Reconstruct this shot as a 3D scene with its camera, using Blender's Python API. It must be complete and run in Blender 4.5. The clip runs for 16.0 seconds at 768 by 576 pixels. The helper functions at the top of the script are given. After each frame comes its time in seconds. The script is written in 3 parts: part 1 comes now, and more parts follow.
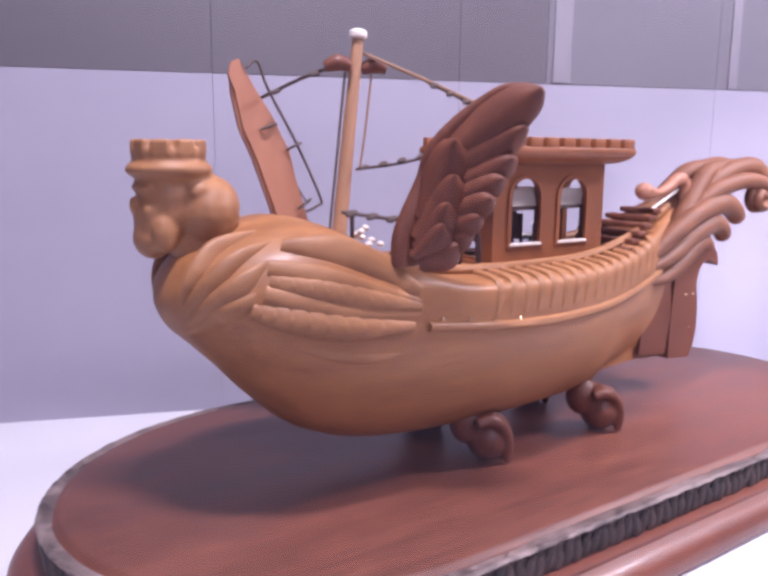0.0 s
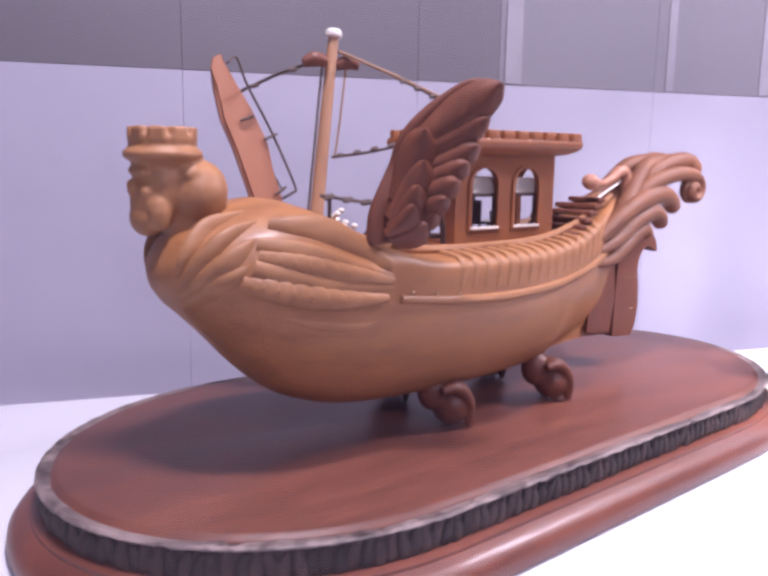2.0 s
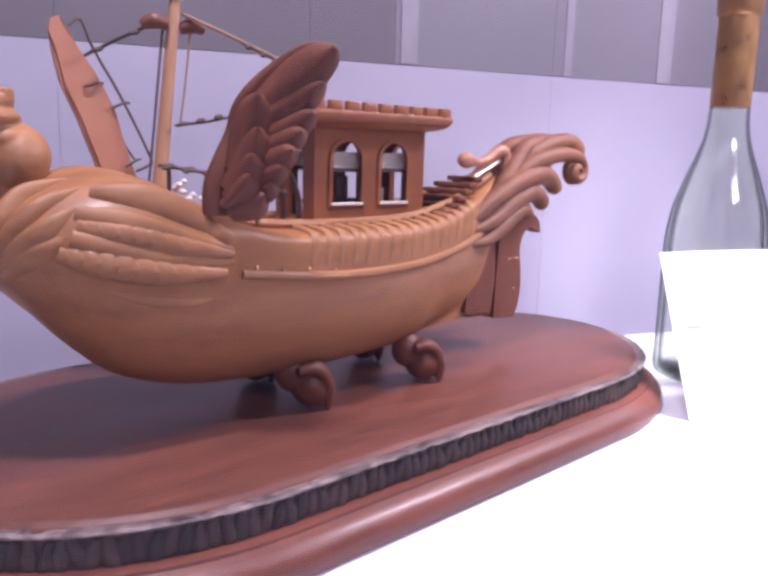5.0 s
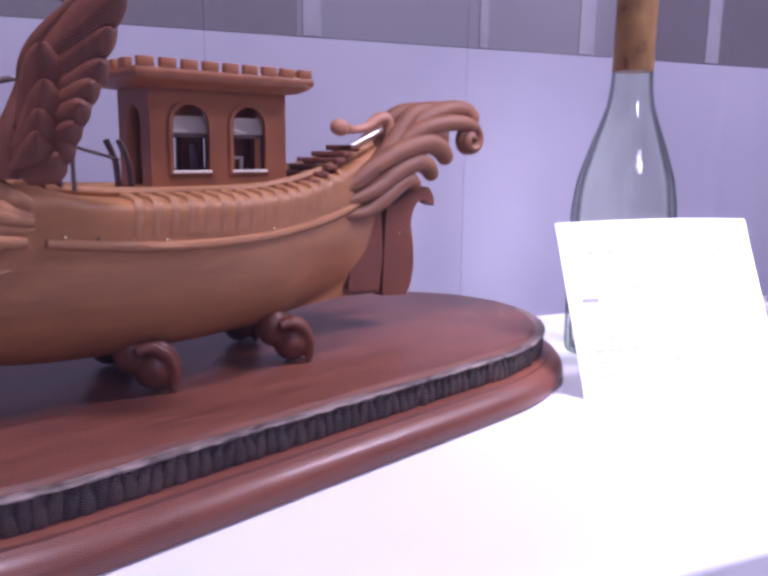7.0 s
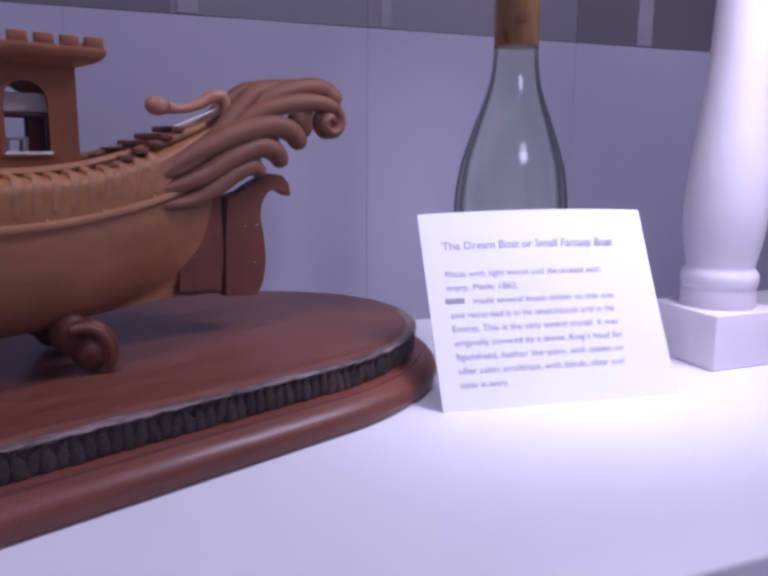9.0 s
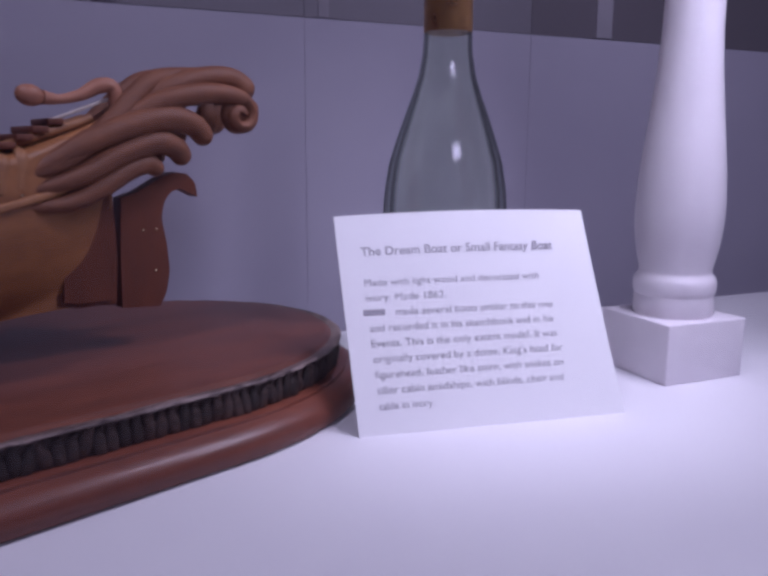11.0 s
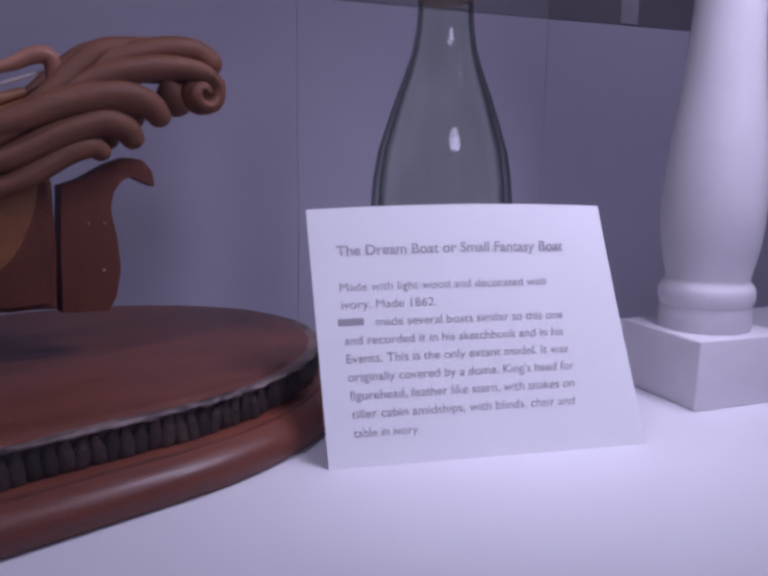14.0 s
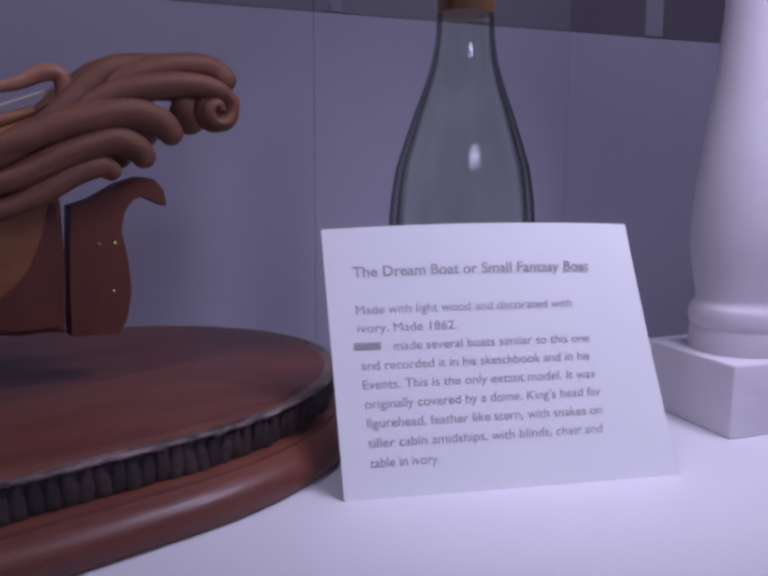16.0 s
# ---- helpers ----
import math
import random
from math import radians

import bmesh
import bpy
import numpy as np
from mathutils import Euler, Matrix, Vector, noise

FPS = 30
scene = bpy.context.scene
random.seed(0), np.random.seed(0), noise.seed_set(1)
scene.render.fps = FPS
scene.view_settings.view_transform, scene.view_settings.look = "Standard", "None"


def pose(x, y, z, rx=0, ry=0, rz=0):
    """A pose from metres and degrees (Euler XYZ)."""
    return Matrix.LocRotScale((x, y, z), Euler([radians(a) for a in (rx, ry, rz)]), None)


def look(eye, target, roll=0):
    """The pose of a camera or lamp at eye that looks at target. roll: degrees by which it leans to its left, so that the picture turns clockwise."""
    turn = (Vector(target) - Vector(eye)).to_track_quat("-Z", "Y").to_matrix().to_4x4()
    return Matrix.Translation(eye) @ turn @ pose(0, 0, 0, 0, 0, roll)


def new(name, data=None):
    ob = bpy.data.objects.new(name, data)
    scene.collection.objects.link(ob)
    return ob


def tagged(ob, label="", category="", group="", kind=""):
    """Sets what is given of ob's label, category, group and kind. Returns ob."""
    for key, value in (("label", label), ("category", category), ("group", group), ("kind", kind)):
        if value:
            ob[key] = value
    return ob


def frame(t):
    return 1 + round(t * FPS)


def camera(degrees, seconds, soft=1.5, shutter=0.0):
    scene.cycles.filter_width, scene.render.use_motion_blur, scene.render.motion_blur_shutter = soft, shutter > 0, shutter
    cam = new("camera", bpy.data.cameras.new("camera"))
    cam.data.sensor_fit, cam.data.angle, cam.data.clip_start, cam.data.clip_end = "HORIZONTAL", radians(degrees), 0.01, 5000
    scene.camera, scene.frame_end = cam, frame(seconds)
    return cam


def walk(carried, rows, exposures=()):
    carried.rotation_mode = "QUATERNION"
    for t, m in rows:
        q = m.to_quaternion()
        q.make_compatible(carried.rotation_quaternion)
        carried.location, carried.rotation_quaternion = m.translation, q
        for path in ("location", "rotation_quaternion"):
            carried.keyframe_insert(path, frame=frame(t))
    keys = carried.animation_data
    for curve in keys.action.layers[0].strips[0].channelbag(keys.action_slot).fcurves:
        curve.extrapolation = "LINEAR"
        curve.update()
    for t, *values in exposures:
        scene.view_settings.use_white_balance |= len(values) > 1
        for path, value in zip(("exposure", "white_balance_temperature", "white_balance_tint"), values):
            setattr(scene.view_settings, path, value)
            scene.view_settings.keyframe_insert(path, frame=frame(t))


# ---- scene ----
cam = camera(54.0, 16.0, soft=3.3)
ROWS = [
    (0.0, -0.4268, -0.3525, 0.1974, -13.57, -9.96, 0.50),
    (0.5, -0.4379, -0.3684, 0.2003, -14.93, -10.32, 0.69),
    (1.0, -0.4402, -0.3833, 0.1956, -15.69, -9.92, 0.43),
    (1.5, -0.4431, -0.3840, 0.1909, -16.43, -9.75, 0.50),
    (2.0, -0.4483, -0.3849, 0.1900, -17.46, -9.71, 0.85),
    (2.5, -0.4516, -0.3819, 0.1914, -18.14, -9.75, 1.12),
    (3.0, -0.4544, -0.3802, 0.1901, -18.89, -9.63, 1.64),
    (3.5, -0.4476, -0.3825, 0.1871, -20.01, -9.71, 1.81),
    (4.5, -0.4116, -0.3882, 0.1839, -21.34, -10.09, 1.95),
    (7.0, -0.3146, -0.3934, 0.1642, -22.51, -10.63, 0.68),
    (7.5, -0.2809, -0.4013, 0.1644, -22.06, -10.78, 1.49),
    (8.0, -0.2622, -0.4019, 0.1581, -22.94, -9.72, 1.14),
    (8.5, -0.2242, -0.3900, 0.1543, -22.17, -9.90, 0.73),
    (9.0, -0.1962, -0.3800, 0.1543, -22.21, -10.65, 0.51),
    (11.5, -0.1239, -0.3436, 0.1448, -23.04, -10.09, 0.26),
    (12.0, -0.1099, -0.3331, 0.1350, -22.44, -9.55, -0.17),
    (12.5, -0.1019, -0.3280, 0.1364, -22.41, -9.79, -0.11),
    (13.0, -0.1002, -0.3264, 0.1369, -22.12, -9.79, 0.21),
    (13.5, -0.0966, -0.3116, 0.1372, -21.27, -9.85, 0.57),
    (14.0, -0.0924, -0.3042, 0.1375, -21.13, -9.85, 0.67),
    (14.5, -0.0849, -0.3010, 0.1386, -20.43, -9.52, 0.38),
    (15.0, -0.0876, -0.2959, 0.1374, -20.63, -8.83, 0.62),
    (15.5, -0.0886, -0.2937, 0.1389, -20.31, -8.74, 0.69),
    (16.0, -0.0862, -0.2907, 0.1390, -19.58, -8.78, 0.35),
]
EXPOSURES = [(0, 0.70, 6250, 19), (3.5, 0.64, 6250, 20), (4.5, 0.56, 6250, 21), (7.0, 0.04, 5750, 29), (7.5, -0.22, 5700, 30), (8.5, -0.68, 5600, 29), (9.0, -1.0, 5600, 28), (11.5, -1.6, 5640, 27), (14.0, -1.8, 5600, 27), (16.0, -1.9, 5600, 27)]
walk(cam, [(t, pose(x, y, z, 90 + pitch, 0, yaw) @ pose(0, 0, 0, 0, 0, roll)) for t, x, y, z, yaw, pitch, roll in ROWS], EXPOSURES)

# ---- light ----
world = bpy.data.worlds.new("gallery_light")
scene.world = world
world.use_nodes = True
world.node_tree.nodes["Background"].inputs[0].default_value = (0.62, 0.55, 0.85, 1)
world.node_tree.nodes["Background"].inputs[1].default_value = 0.15


def area_lamp(name, eye, target, sx, sy, watts, colour):
    data = bpy.data.lights.new(name, "AREA")
    data.shape, data.size, data.size_y, data.energy, data.color = "RECTANGLE", sx, sy, watts, colour
    ob = new(name, data)
    ob.matrix_world = look(eye, target)
    return ob


def spot_lamp(name, eye, target, cone, watts, colour):
    data = bpy.data.lights.new(name, "SPOT")
    data.spot_size, data.spot_blend, data.shadow_soft_size, data.energy, data.color = radians(cone), 1.0, 0.025, watts, colour
    ob = new(name, data)
    ob.matrix_world = look(eye, target)
    return ob


for x in (0.24, 0.38):
    area_lamp("case_light", (x, -0.05, 0.60), (0.5 * x + 0.05, 0.08, 0), 0.14, 0.05, 2.6, (0.97, 0.92, 1.0))
    spot_lamp("case_spot", (x - 0.06, -0.19, 0.50), (0.145, 0.10, 0.08), 60, 10.0, (0.97, 0.93, 1.0))
area_lamp("case_light", (-0.36, -0.18, 0.78), (-0.36, 0.06, 0), 0.14, 0.05, 4.9, (0.97, 0.92, 1.0))
area_lamp("room_light", (0.0, -3.0, 1.9), (-0.1, -0.2, 0.2), 1.0, 0.35, 28.0, (0.85, 0.82, 1.0))

# ---- materials ----


def mat(name, colour, rough=0.5, metal=0.0, colour2=None, scale=30.0, stretch=(1, 1, 1), fine=300.0, bump=0.15, coat=0.0, amount=0.5, wave=0.0, jitter=0.0, rough_var=0.1):
    m = bpy.data.materials.new(name)
    m.use_nodes = True
    nt = m.node_tree
    N, L = nt.nodes, nt.links
    b = N["Principled BSDF"]
    b.inputs["Metallic"].default_value = metal
    b.inputs["Coat Weight"].default_value = coat
    b.inputs["Coat Roughness"].default_value = 0.12
    tc = N.new("ShaderNodeTexCoord")
    mp = N.new("ShaderNodeMapping")
    mp.inputs["Scale"].default_value = stretch
    L.new(tc.outputs["Object"], mp.inputs[0])
    n1 = N.new("ShaderNodeTexNoise")
    n1.inputs["Scale"].default_value, n1.inputs["Detail"].default_value = scale, 5
    L.new(mp.outputs[0], n1.inputs["Vector"])
    n2 = N.new("ShaderNodeTexNoise")
    n2.inputs["Scale"].default_value, n2.inputs["Detail"].default_value = fine, 4
    L.new(mp.outputs[0], n2.inputs["Vector"])
    add = N.new("ShaderNodeMath")
    add.operation = "MULTIPLY_ADD"
    L.new(n2.outputs["Fac"], add.inputs[0])
    add.inputs[1].default_value = 0.5
    mul = N.new("ShaderNodeMath")
    mul.operation = "MULTIPLY"
    mul.inputs[1].default_value = 0.6
    L.new(n1.outputs["Fac"], mul.inputs[0])
    L.new(mul.outputs[0], add.inputs[2])
    ramp = N.new("ShaderNodeValToRGB")
    ramp.color_ramp.elements[0].position, ramp.color_ramp.elements[1].position = 0.5 - 0.5 * amount * 0.6, 0.5 + 0.5 * amount
    c2 = colour2 or tuple(c * 0.7 for c in colour)
    ramp.color_ramp.elements[0].color = (*c2, 1)
    ramp.color_ramp.elements[1].color = (*colour, 1)
    L.new(add.outputs[0], ramp.inputs[0])
    out = ramp.outputs[0]
    if jitter:
        info = N.new("ShaderNodeObjectInfo")
        hsv = N.new("ShaderNodeHueSaturation")
        mr = N.new("ShaderNodeMapRange")
        mr.inputs["To Min"].default_value, mr.inputs["To Max"].default_value = 1 - jitter, 1 + jitter
        L.new(info.outputs["Random"], mr.inputs["Value"])
        L.new(mr.outputs[0], hsv.inputs["Value"])
        L.new(out, hsv.inputs["Color"])
        out = hsv.outputs[0]
    L.new(out, b.inputs["Base Color"])
    rr = N.new("ShaderNodeMapRange")
    rr.inputs["To Min"].default_value, rr.inputs["To Max"].default_value = max(0.02, rough - rough_var), rough + rough_var
    L.new(n1.outputs["Fac"], rr.inputs["Value"])
    L.new(rr.outputs[0], b.inputs["Roughness"])
    bp = N.new("ShaderNodeBump")
    bp.inputs["Strength"].default_value, bp.inputs["Distance"].default_value = bump, 0.001
    src = n2.outputs["Fac"]
    if wave:
        wv = N.new("ShaderNodeTexWave")
        wv.inputs["Scale"].default_value, wv.inputs["Distortion"].default_value, wv.inputs["Detail"].default_value = wave, 2.5, 2
        L.new(mp.outputs[0], wv.inputs["Vector"])
        mx = N.new("ShaderNodeMath")
        mx.operation = "ADD"
        L.new(wv.outputs["Fac"], mx.inputs[0])
        L.new(n2.outputs["Fac"], mx.inputs[1])
        src = mx.outputs[0]
    L.new(src, bp.inputs["Height"])
    L.new(bp.outputs[0], b.inputs["Normal"])
    return m


M_HULL = mat("carved_boxwood", (0.37, 0.155, 0.055), 0.52, colour2=(0.23, 0.088, 0.03), scale=16, stretch=(1, 5, 7), fine=70, bump=0.06, coat=0.05, amount=0.4)
M_CARVE = mat("carved_boxwood_feather", (0.39, 0.18, 0.075), 0.55, colour2=(0.24, 0.098, 0.038), scale=26, stretch=(1, 3, 3), fine=110, bump=0.22, coat=0.02)
M_WING = mat("red_stained_wood", (0.17, 0.05, 0.023), 0.6, colour2=(0.10, 0.028, 0.014), scale=34, stretch=(3, 3, 1), fine=110, bump=0.3, amount=0.4)
M_STERN = mat("red_brown_wood", (0.165, 0.046, 0.021), 0.5, colour2=(0.10, 0.027, 0.013), scale=24, stretch=(4, 4, 1), fine=80, bump=0.08)
# Carved boxwood with the dimmer light at the stern put into its colour.
M_TAIL = mat("shaded_carved_boxwood", (0.215, 0.08, 0.036), 0.62, colour2=(0.13, 0.046, 0.022), scale=30, stretch=(1, 3, 3), fine=130, bump=0.3, amount=0.4)
M_BLADE = mat("pale_red_wood", (0.44, 0.20, 0.12), 0.5, colour2=(0.32, 0.13, 0.075), scale=25, stretch=(4, 4, 1), fine=220, bump=0.2, coat=0.1)
M_MAST = mat("pale_spar_wood", (0.46, 0.25, 0.14), 0.55, colour2=(0.34, 0.17, 0.09), scale=25, stretch=(4, 4, 1), fine=120, bump=0.1)
M_CABIN = mat("polished_cedar", (0.27, 0.085, 0.026), 0.48, colour2=(0.18, 0.055, 0.017), scale=20, stretch=(5, 5, 1), fine=90, bump=0.06, coat=0.05)
M_PLINTH = mat("mahogany", (0.185, 0.057, 0.031), 0.45, colour2=(0.078, 0.023, 0.015), scale=5, stretch=(1, 7, 7), fine=40, bump=0.08, coat=0.08, amount=0.55)
M_BASE = mat("mahogany_moulding", (0.20, 0.055, 0.028), 0.42, colour2=(0.10, 0.028, 0.018), scale=9, stretch=(1, 6, 6), fine=70, bump=0.16, coat=0.1)
M_FLUTE = mat("ebonised_carving", (0.06, 0.031, 0.022), 0.65, colour2=(0.015, 0.008, 0.008), scale=150, fine=420, bump=0.7, jitter=0.5, amount=0.5)
M_RIM = mat("worn_rim", (0.27, 0.20, 0.185), 0.55, colour2=(0.03, 0.016, 0.015), scale=34, fine=210, bump=0.8, amount=0.34)
M_DARK = mat("dark_stained_wood", (0.05, 0.022, 0.018), 0.45, scale=40, fine=300, bump=0.3)
M_ROPE = mat("dark_cord", (0.10, 0.065, 0.055), 0.8, scale=300, fine=1500, bump=0.6)
M_TAN = mat("tan_cord", (0.32, 0.18, 0.11), 0.8, scale=300, fine=1500, bump=0.6)
M_IVORY = mat("ivory", (0.78, 0.72, 0.66), 0.3, colour2=(0.62, 0.54, 0.47), scale=40, fine=300, bump=0.08, coat=0.3)
M_BRASS = mat("brass_pin", (0.85, 0.65, 0.4), 0.2, 1.0, scale=60, fine=300, bump=0.05)
M_TABLE = mat("white_painted_board", (0.80, 0.79, 0.82), 0.55, colour2=(0.72, 0.70, 0.75), scale=4, fine=60, bump=0.06, amount=0.9)
M_WALL = mat("pale_wall_paint", (0.34, 0.32, 0.39), 0.6, colour2=(0.30, 0.28, 0.35), scale=5, fine=90, bump=0.08)
# Darker grey puts the shade under the case top into the wall colour.
M_UPPER = mat("shaded_wall_grey", (0.112, 0.100, 0.115), 0.55, colour2=(0.10, 0.088, 0.103), scale=5, fine=90, bump=0.08)
# These two lighter greys stand for the gallery reflected in the front glass.
M_UPPER2 = mat("reflection_wall_grey", (0.165, 0.153, 0.178), 0.55, colour2=(0.145, 0.133, 0.158), scale=5, fine=90, bump=0.08)
M_STRIP = mat("pale_strip_reflection", (0.27, 0.25, 0.29), 0.5, scale=8, fine=90, bump=0.06)
M_PAPER = mat("white_card", (0.86, 0.85, 0.87), 0.6, colour2=(0.82, 0.81, 0.84), scale=20, fine=500, bump=0.05)
M_INK = mat("black_ink", (0.43, 0.41, 0.46), 0.7, scale=50, fine=600, bump=0.0)
M_WHITE = mat("white_gloss_paint", (0.80, 0.76, 0.80), 0.35, colour2=(0.70, 0.65, 0.70), scale=14, fine=120, bump=0.1, coat=0.2)
M_FOIL = mat("tan_foil", (0.45, 0.25, 0.10), 0.3, 0.75, colour2=(0.22, 0.11, 0.06), scale=60, fine=300, bump=0.2)
M_ROOM = mat("gallery_paint", (0.62, 0.58, 0.70), 0.7, scale=1.2, fine=30, bump=0.05)


def glass(name, tint, ior, thin):
    m = bpy.data.materials.new(name)
    m.use_nodes = True
    nt = m.node_tree
    N, L = nt.nodes, nt.links
    N.remove(N["Principled BSDF"])
    mix = N.new("ShaderNodeMixShader")
    fr = N.new("ShaderNodeFresnel")
    fr.inputs["IOR"].default_value = ior
    gl = N.new("ShaderNodeBsdfGlossy")
    gl.inputs["Roughness"].default_value = 0.03
    if thin:
        tr = N.new("ShaderNodeBsdfTransparent")
        tr.inputs["Color"].default_value = (*tint, 1)
    else:
        tr = N.new("ShaderNodeBsdfRefraction")
        tr.inputs["IOR"].default_value = ior
        tr.inputs["Roughness"].default_value = 0.02
        tr.inputs["Color"].default_value = (*tint, 1)
    if thin:
        mix.inputs[0].default_value = 0.045
    else:
        L.new(fr.outputs[0], mix.inputs[0])
    L.new(tr.outputs[0], mix.inputs[1])
    L.new(gl.outputs[0], mix.inputs[2])
    L.new(mix.outputs[0], N["Material Output"].inputs[0])
    return m


M_PANE = glass("case_glass", (0.98, 0.98, 0.99), 1.5, True)
M_BOTTLE = bpy.data.materials.new("green_bottle_glass")
M_BOTTLE.use_nodes = True
bt = M_BOTTLE.node_tree
bt.nodes.remove(bt.nodes["Principled BSDF"])
b_mix, b_lw, b_map = bt.nodes.new("ShaderNodeMixShader"), bt.nodes.new("ShaderNodeLayerWeight"), bt.nodes.new("ShaderNodeMapRange")
b_tr, b_gl = bt.nodes.new("ShaderNodeBsdfTransparent"), bt.nodes.new("ShaderNodeBsdfGlossy")
b_top, b_sheen = bt.nodes.new("ShaderNodeMixShader"), bt.nodes.new("ShaderNodeBsdfGlossy")
b_tr.inputs["Color"].default_value = (0.975, 1.0, 0.965, 1)
# Dark gloss towards the outline stands for the refracted dark room at the edges.
b_gl.inputs["Color"].default_value = (0.13, 0.18, 0.16, 1)
b_gl.inputs["Roughness"].default_value = 0.12
b_sheen.inputs["Roughness"].default_value = 0.05
b_top.inputs[0].default_value = 0.05
b_lw.inputs["Blend"].default_value = 0.5
b_map.inputs["To Min"].default_value, b_map.inputs["To Max"].default_value = 0.0, 0.72
b_map.inputs["From Min"].default_value, b_map.inputs["From Max"].default_value = 0.5, 0.8
bt.links.new(b_lw.outputs["Facing"], b_map.inputs["Value"])
bt.links.new(b_map.outputs[0], b_mix.inputs[0])
bt.links.new(b_tr.outputs[0], b_mix.inputs[1])
bt.links.new(b_gl.outputs[0], b_mix.inputs[2])
bt.links.new(b_mix.outputs[0], b_top.inputs[1])
bt.links.new(b_sheen.outputs[0], b_top.inputs[2])
bt.links.new(b_top.outputs[0], bt.nodes["Material Output"].inputs[0])

# ---- mesh helpers ----


def mesh_from(bm, name, material, smooth=True):
    bmesh.ops.recalc_face_normals(bm, faces=bm.faces)
    me = bpy.data.meshes.new(name)
    bm.to_mesh(me)
    bm.free()
    me.materials.append(material)
    if smooth:
        me.polygons.foreach_set("use_smooth", [True] * len(me.polygons))
        me.set_sharp_from_angle(angle=radians(45))
    return me


def part(name, bm, material, parent, label="", smooth=True):
    ob = new(name, mesh_from(bm, name, material, smooth))
    ob.parent = parent
    if label:
        tagged(ob, label)
    return ob


def thing(name, m, label, category, group="", kind=""):
    ob = new(name)
    ob.empty_display_size = 0.02
    ob.matrix_world = m
    return tagged(ob, label, category, group, kind)


def solid(name, bm, material, label, category, kind="", smooth=True):
    ob = new(name, mesh_from(bm, name, material, smooth))
    return tagged(ob, label, category, kind=kind)


def add_box(bm, x0, x1, y0, y1, z0, z1, bevel=0.0):
    r = bmesh.ops.create_cube(bm, size=1)
    vs = r["verts"]
    bmesh.ops.scale(bm, vec=(x1 - x0, y1 - y0, z1 - z0), verts=vs)
    bmesh.ops.translate(bm, vec=((x0 + x1) / 2, (y0 + y1) / 2, (z0 + z1) / 2), verts=vs)
    if bevel:
        es = list({e for v in vs for e in v.link_edges})
        bmesh.ops.bevel(bm, geom=es, offset=bevel, segments=2, affect="EDGES", profile=0.5)
    return bm


def box(x0, x1, y0, y1, z0, z1, bevel=0.0):
    return add_box(bmesh.new(), x0, x1, y0, y1, z0, z1, bevel)


def add_ball(bm, c, r, seg=14, turn=None):
    """An ellipsoid with centre c and radii r, turned by the Euler degrees given."""
    m = pose(*c, *(turn or (0, 0, 0))) @ Matrix.Diagonal((*r, 1))
    bmesh.ops.create_uvsphere(bm, u_segments=seg, v_segments=max(6, seg * 2 // 3), radius=1, matrix=m)
    return bm


def add_tube(bm, pts, radii, seg=8, flat=1.0, steps=5, twist=0):
    """A round bar through pts, smoothed, with a radius at each; flat squeezes it sideways; twist cuts that many slanting grooves."""
    P = [Vector(p) for p in pts]
    path, rad = [], []
    n = len(P)
    for i in range(n - 1):
        p0, p1, p2, p3 = P[max(i - 1, 0)], P[i], P[i + 1], P[min(i + 2, n - 1)]
        for k in range(steps):
            t = k / steps
            path.append(0.5 * ((2 * p1) + (p2 - p0) * t + (2 * p0 - 5 * p1 + 4 * p2 - p3) * t * t + (3 * p1 - p0 - 3 * p2 + p3) * t ** 3))
            rad.append(radii[i] * (1 - t) + radii[i + 1] * t)
    path.append(P[-1])
    rad.append(radii[-1])
    ref = Vector((0, 1, 0))
    rings = []
    for i, p in enumerate(path):
        d = (path[min(i + 1, len(path) - 1)] - path[max(i - 1, 0)]).normalized()
        a = ref - d * ref.dot(d)
        if a.length < 1e-4:
            a = Vector((1, 0, 0)) - d * d.x
        a.normalize()
        b = d.cross(a)
        ref = a
        cut = [1.06 - 0.24 * (1 - (i / len(path) * twist + 1.2 * abs(2 * k / seg - 1)) % 1) ** 4 if twist else 1.0 for k in range(seg)]
        rings.append([bm.verts.new(p + (a * math.cos(2 * math.pi * k / seg) * flat + b * math.sin(2 * math.pi * k / seg)) * rad[i] * cut[k]) for k in range(seg)])
    for r0, r1 in zip(rings, rings[1:]):
        for k in range(seg):
            bm.faces.new((r0[k], r0[(k + 1) % seg], r1[(k + 1) % seg], r1[k]))
    bm.faces.new(rings[0][::-1])
    bm.faces.new(rings[-1])
    return bm


def lathe(profile, seg=48):
    bm = bmesh.new()
    rings = []
    for r, z in profile:
        rings.append([bm.verts.new((r * math.cos(2 * math.pi * k / seg), r * math.sin(2 * math.pi * k / seg), z)) for k in range(seg)])
    for a, b in zip(rings, rings[1:]):
        for k in range(seg):
            bm.faces.new((a[k], a[(k + 1) % seg], b[(k + 1) % seg], b[k]))
    bm.faces.new(rings[0][::-1])
    bm.faces.new(rings[-1])
    return bm


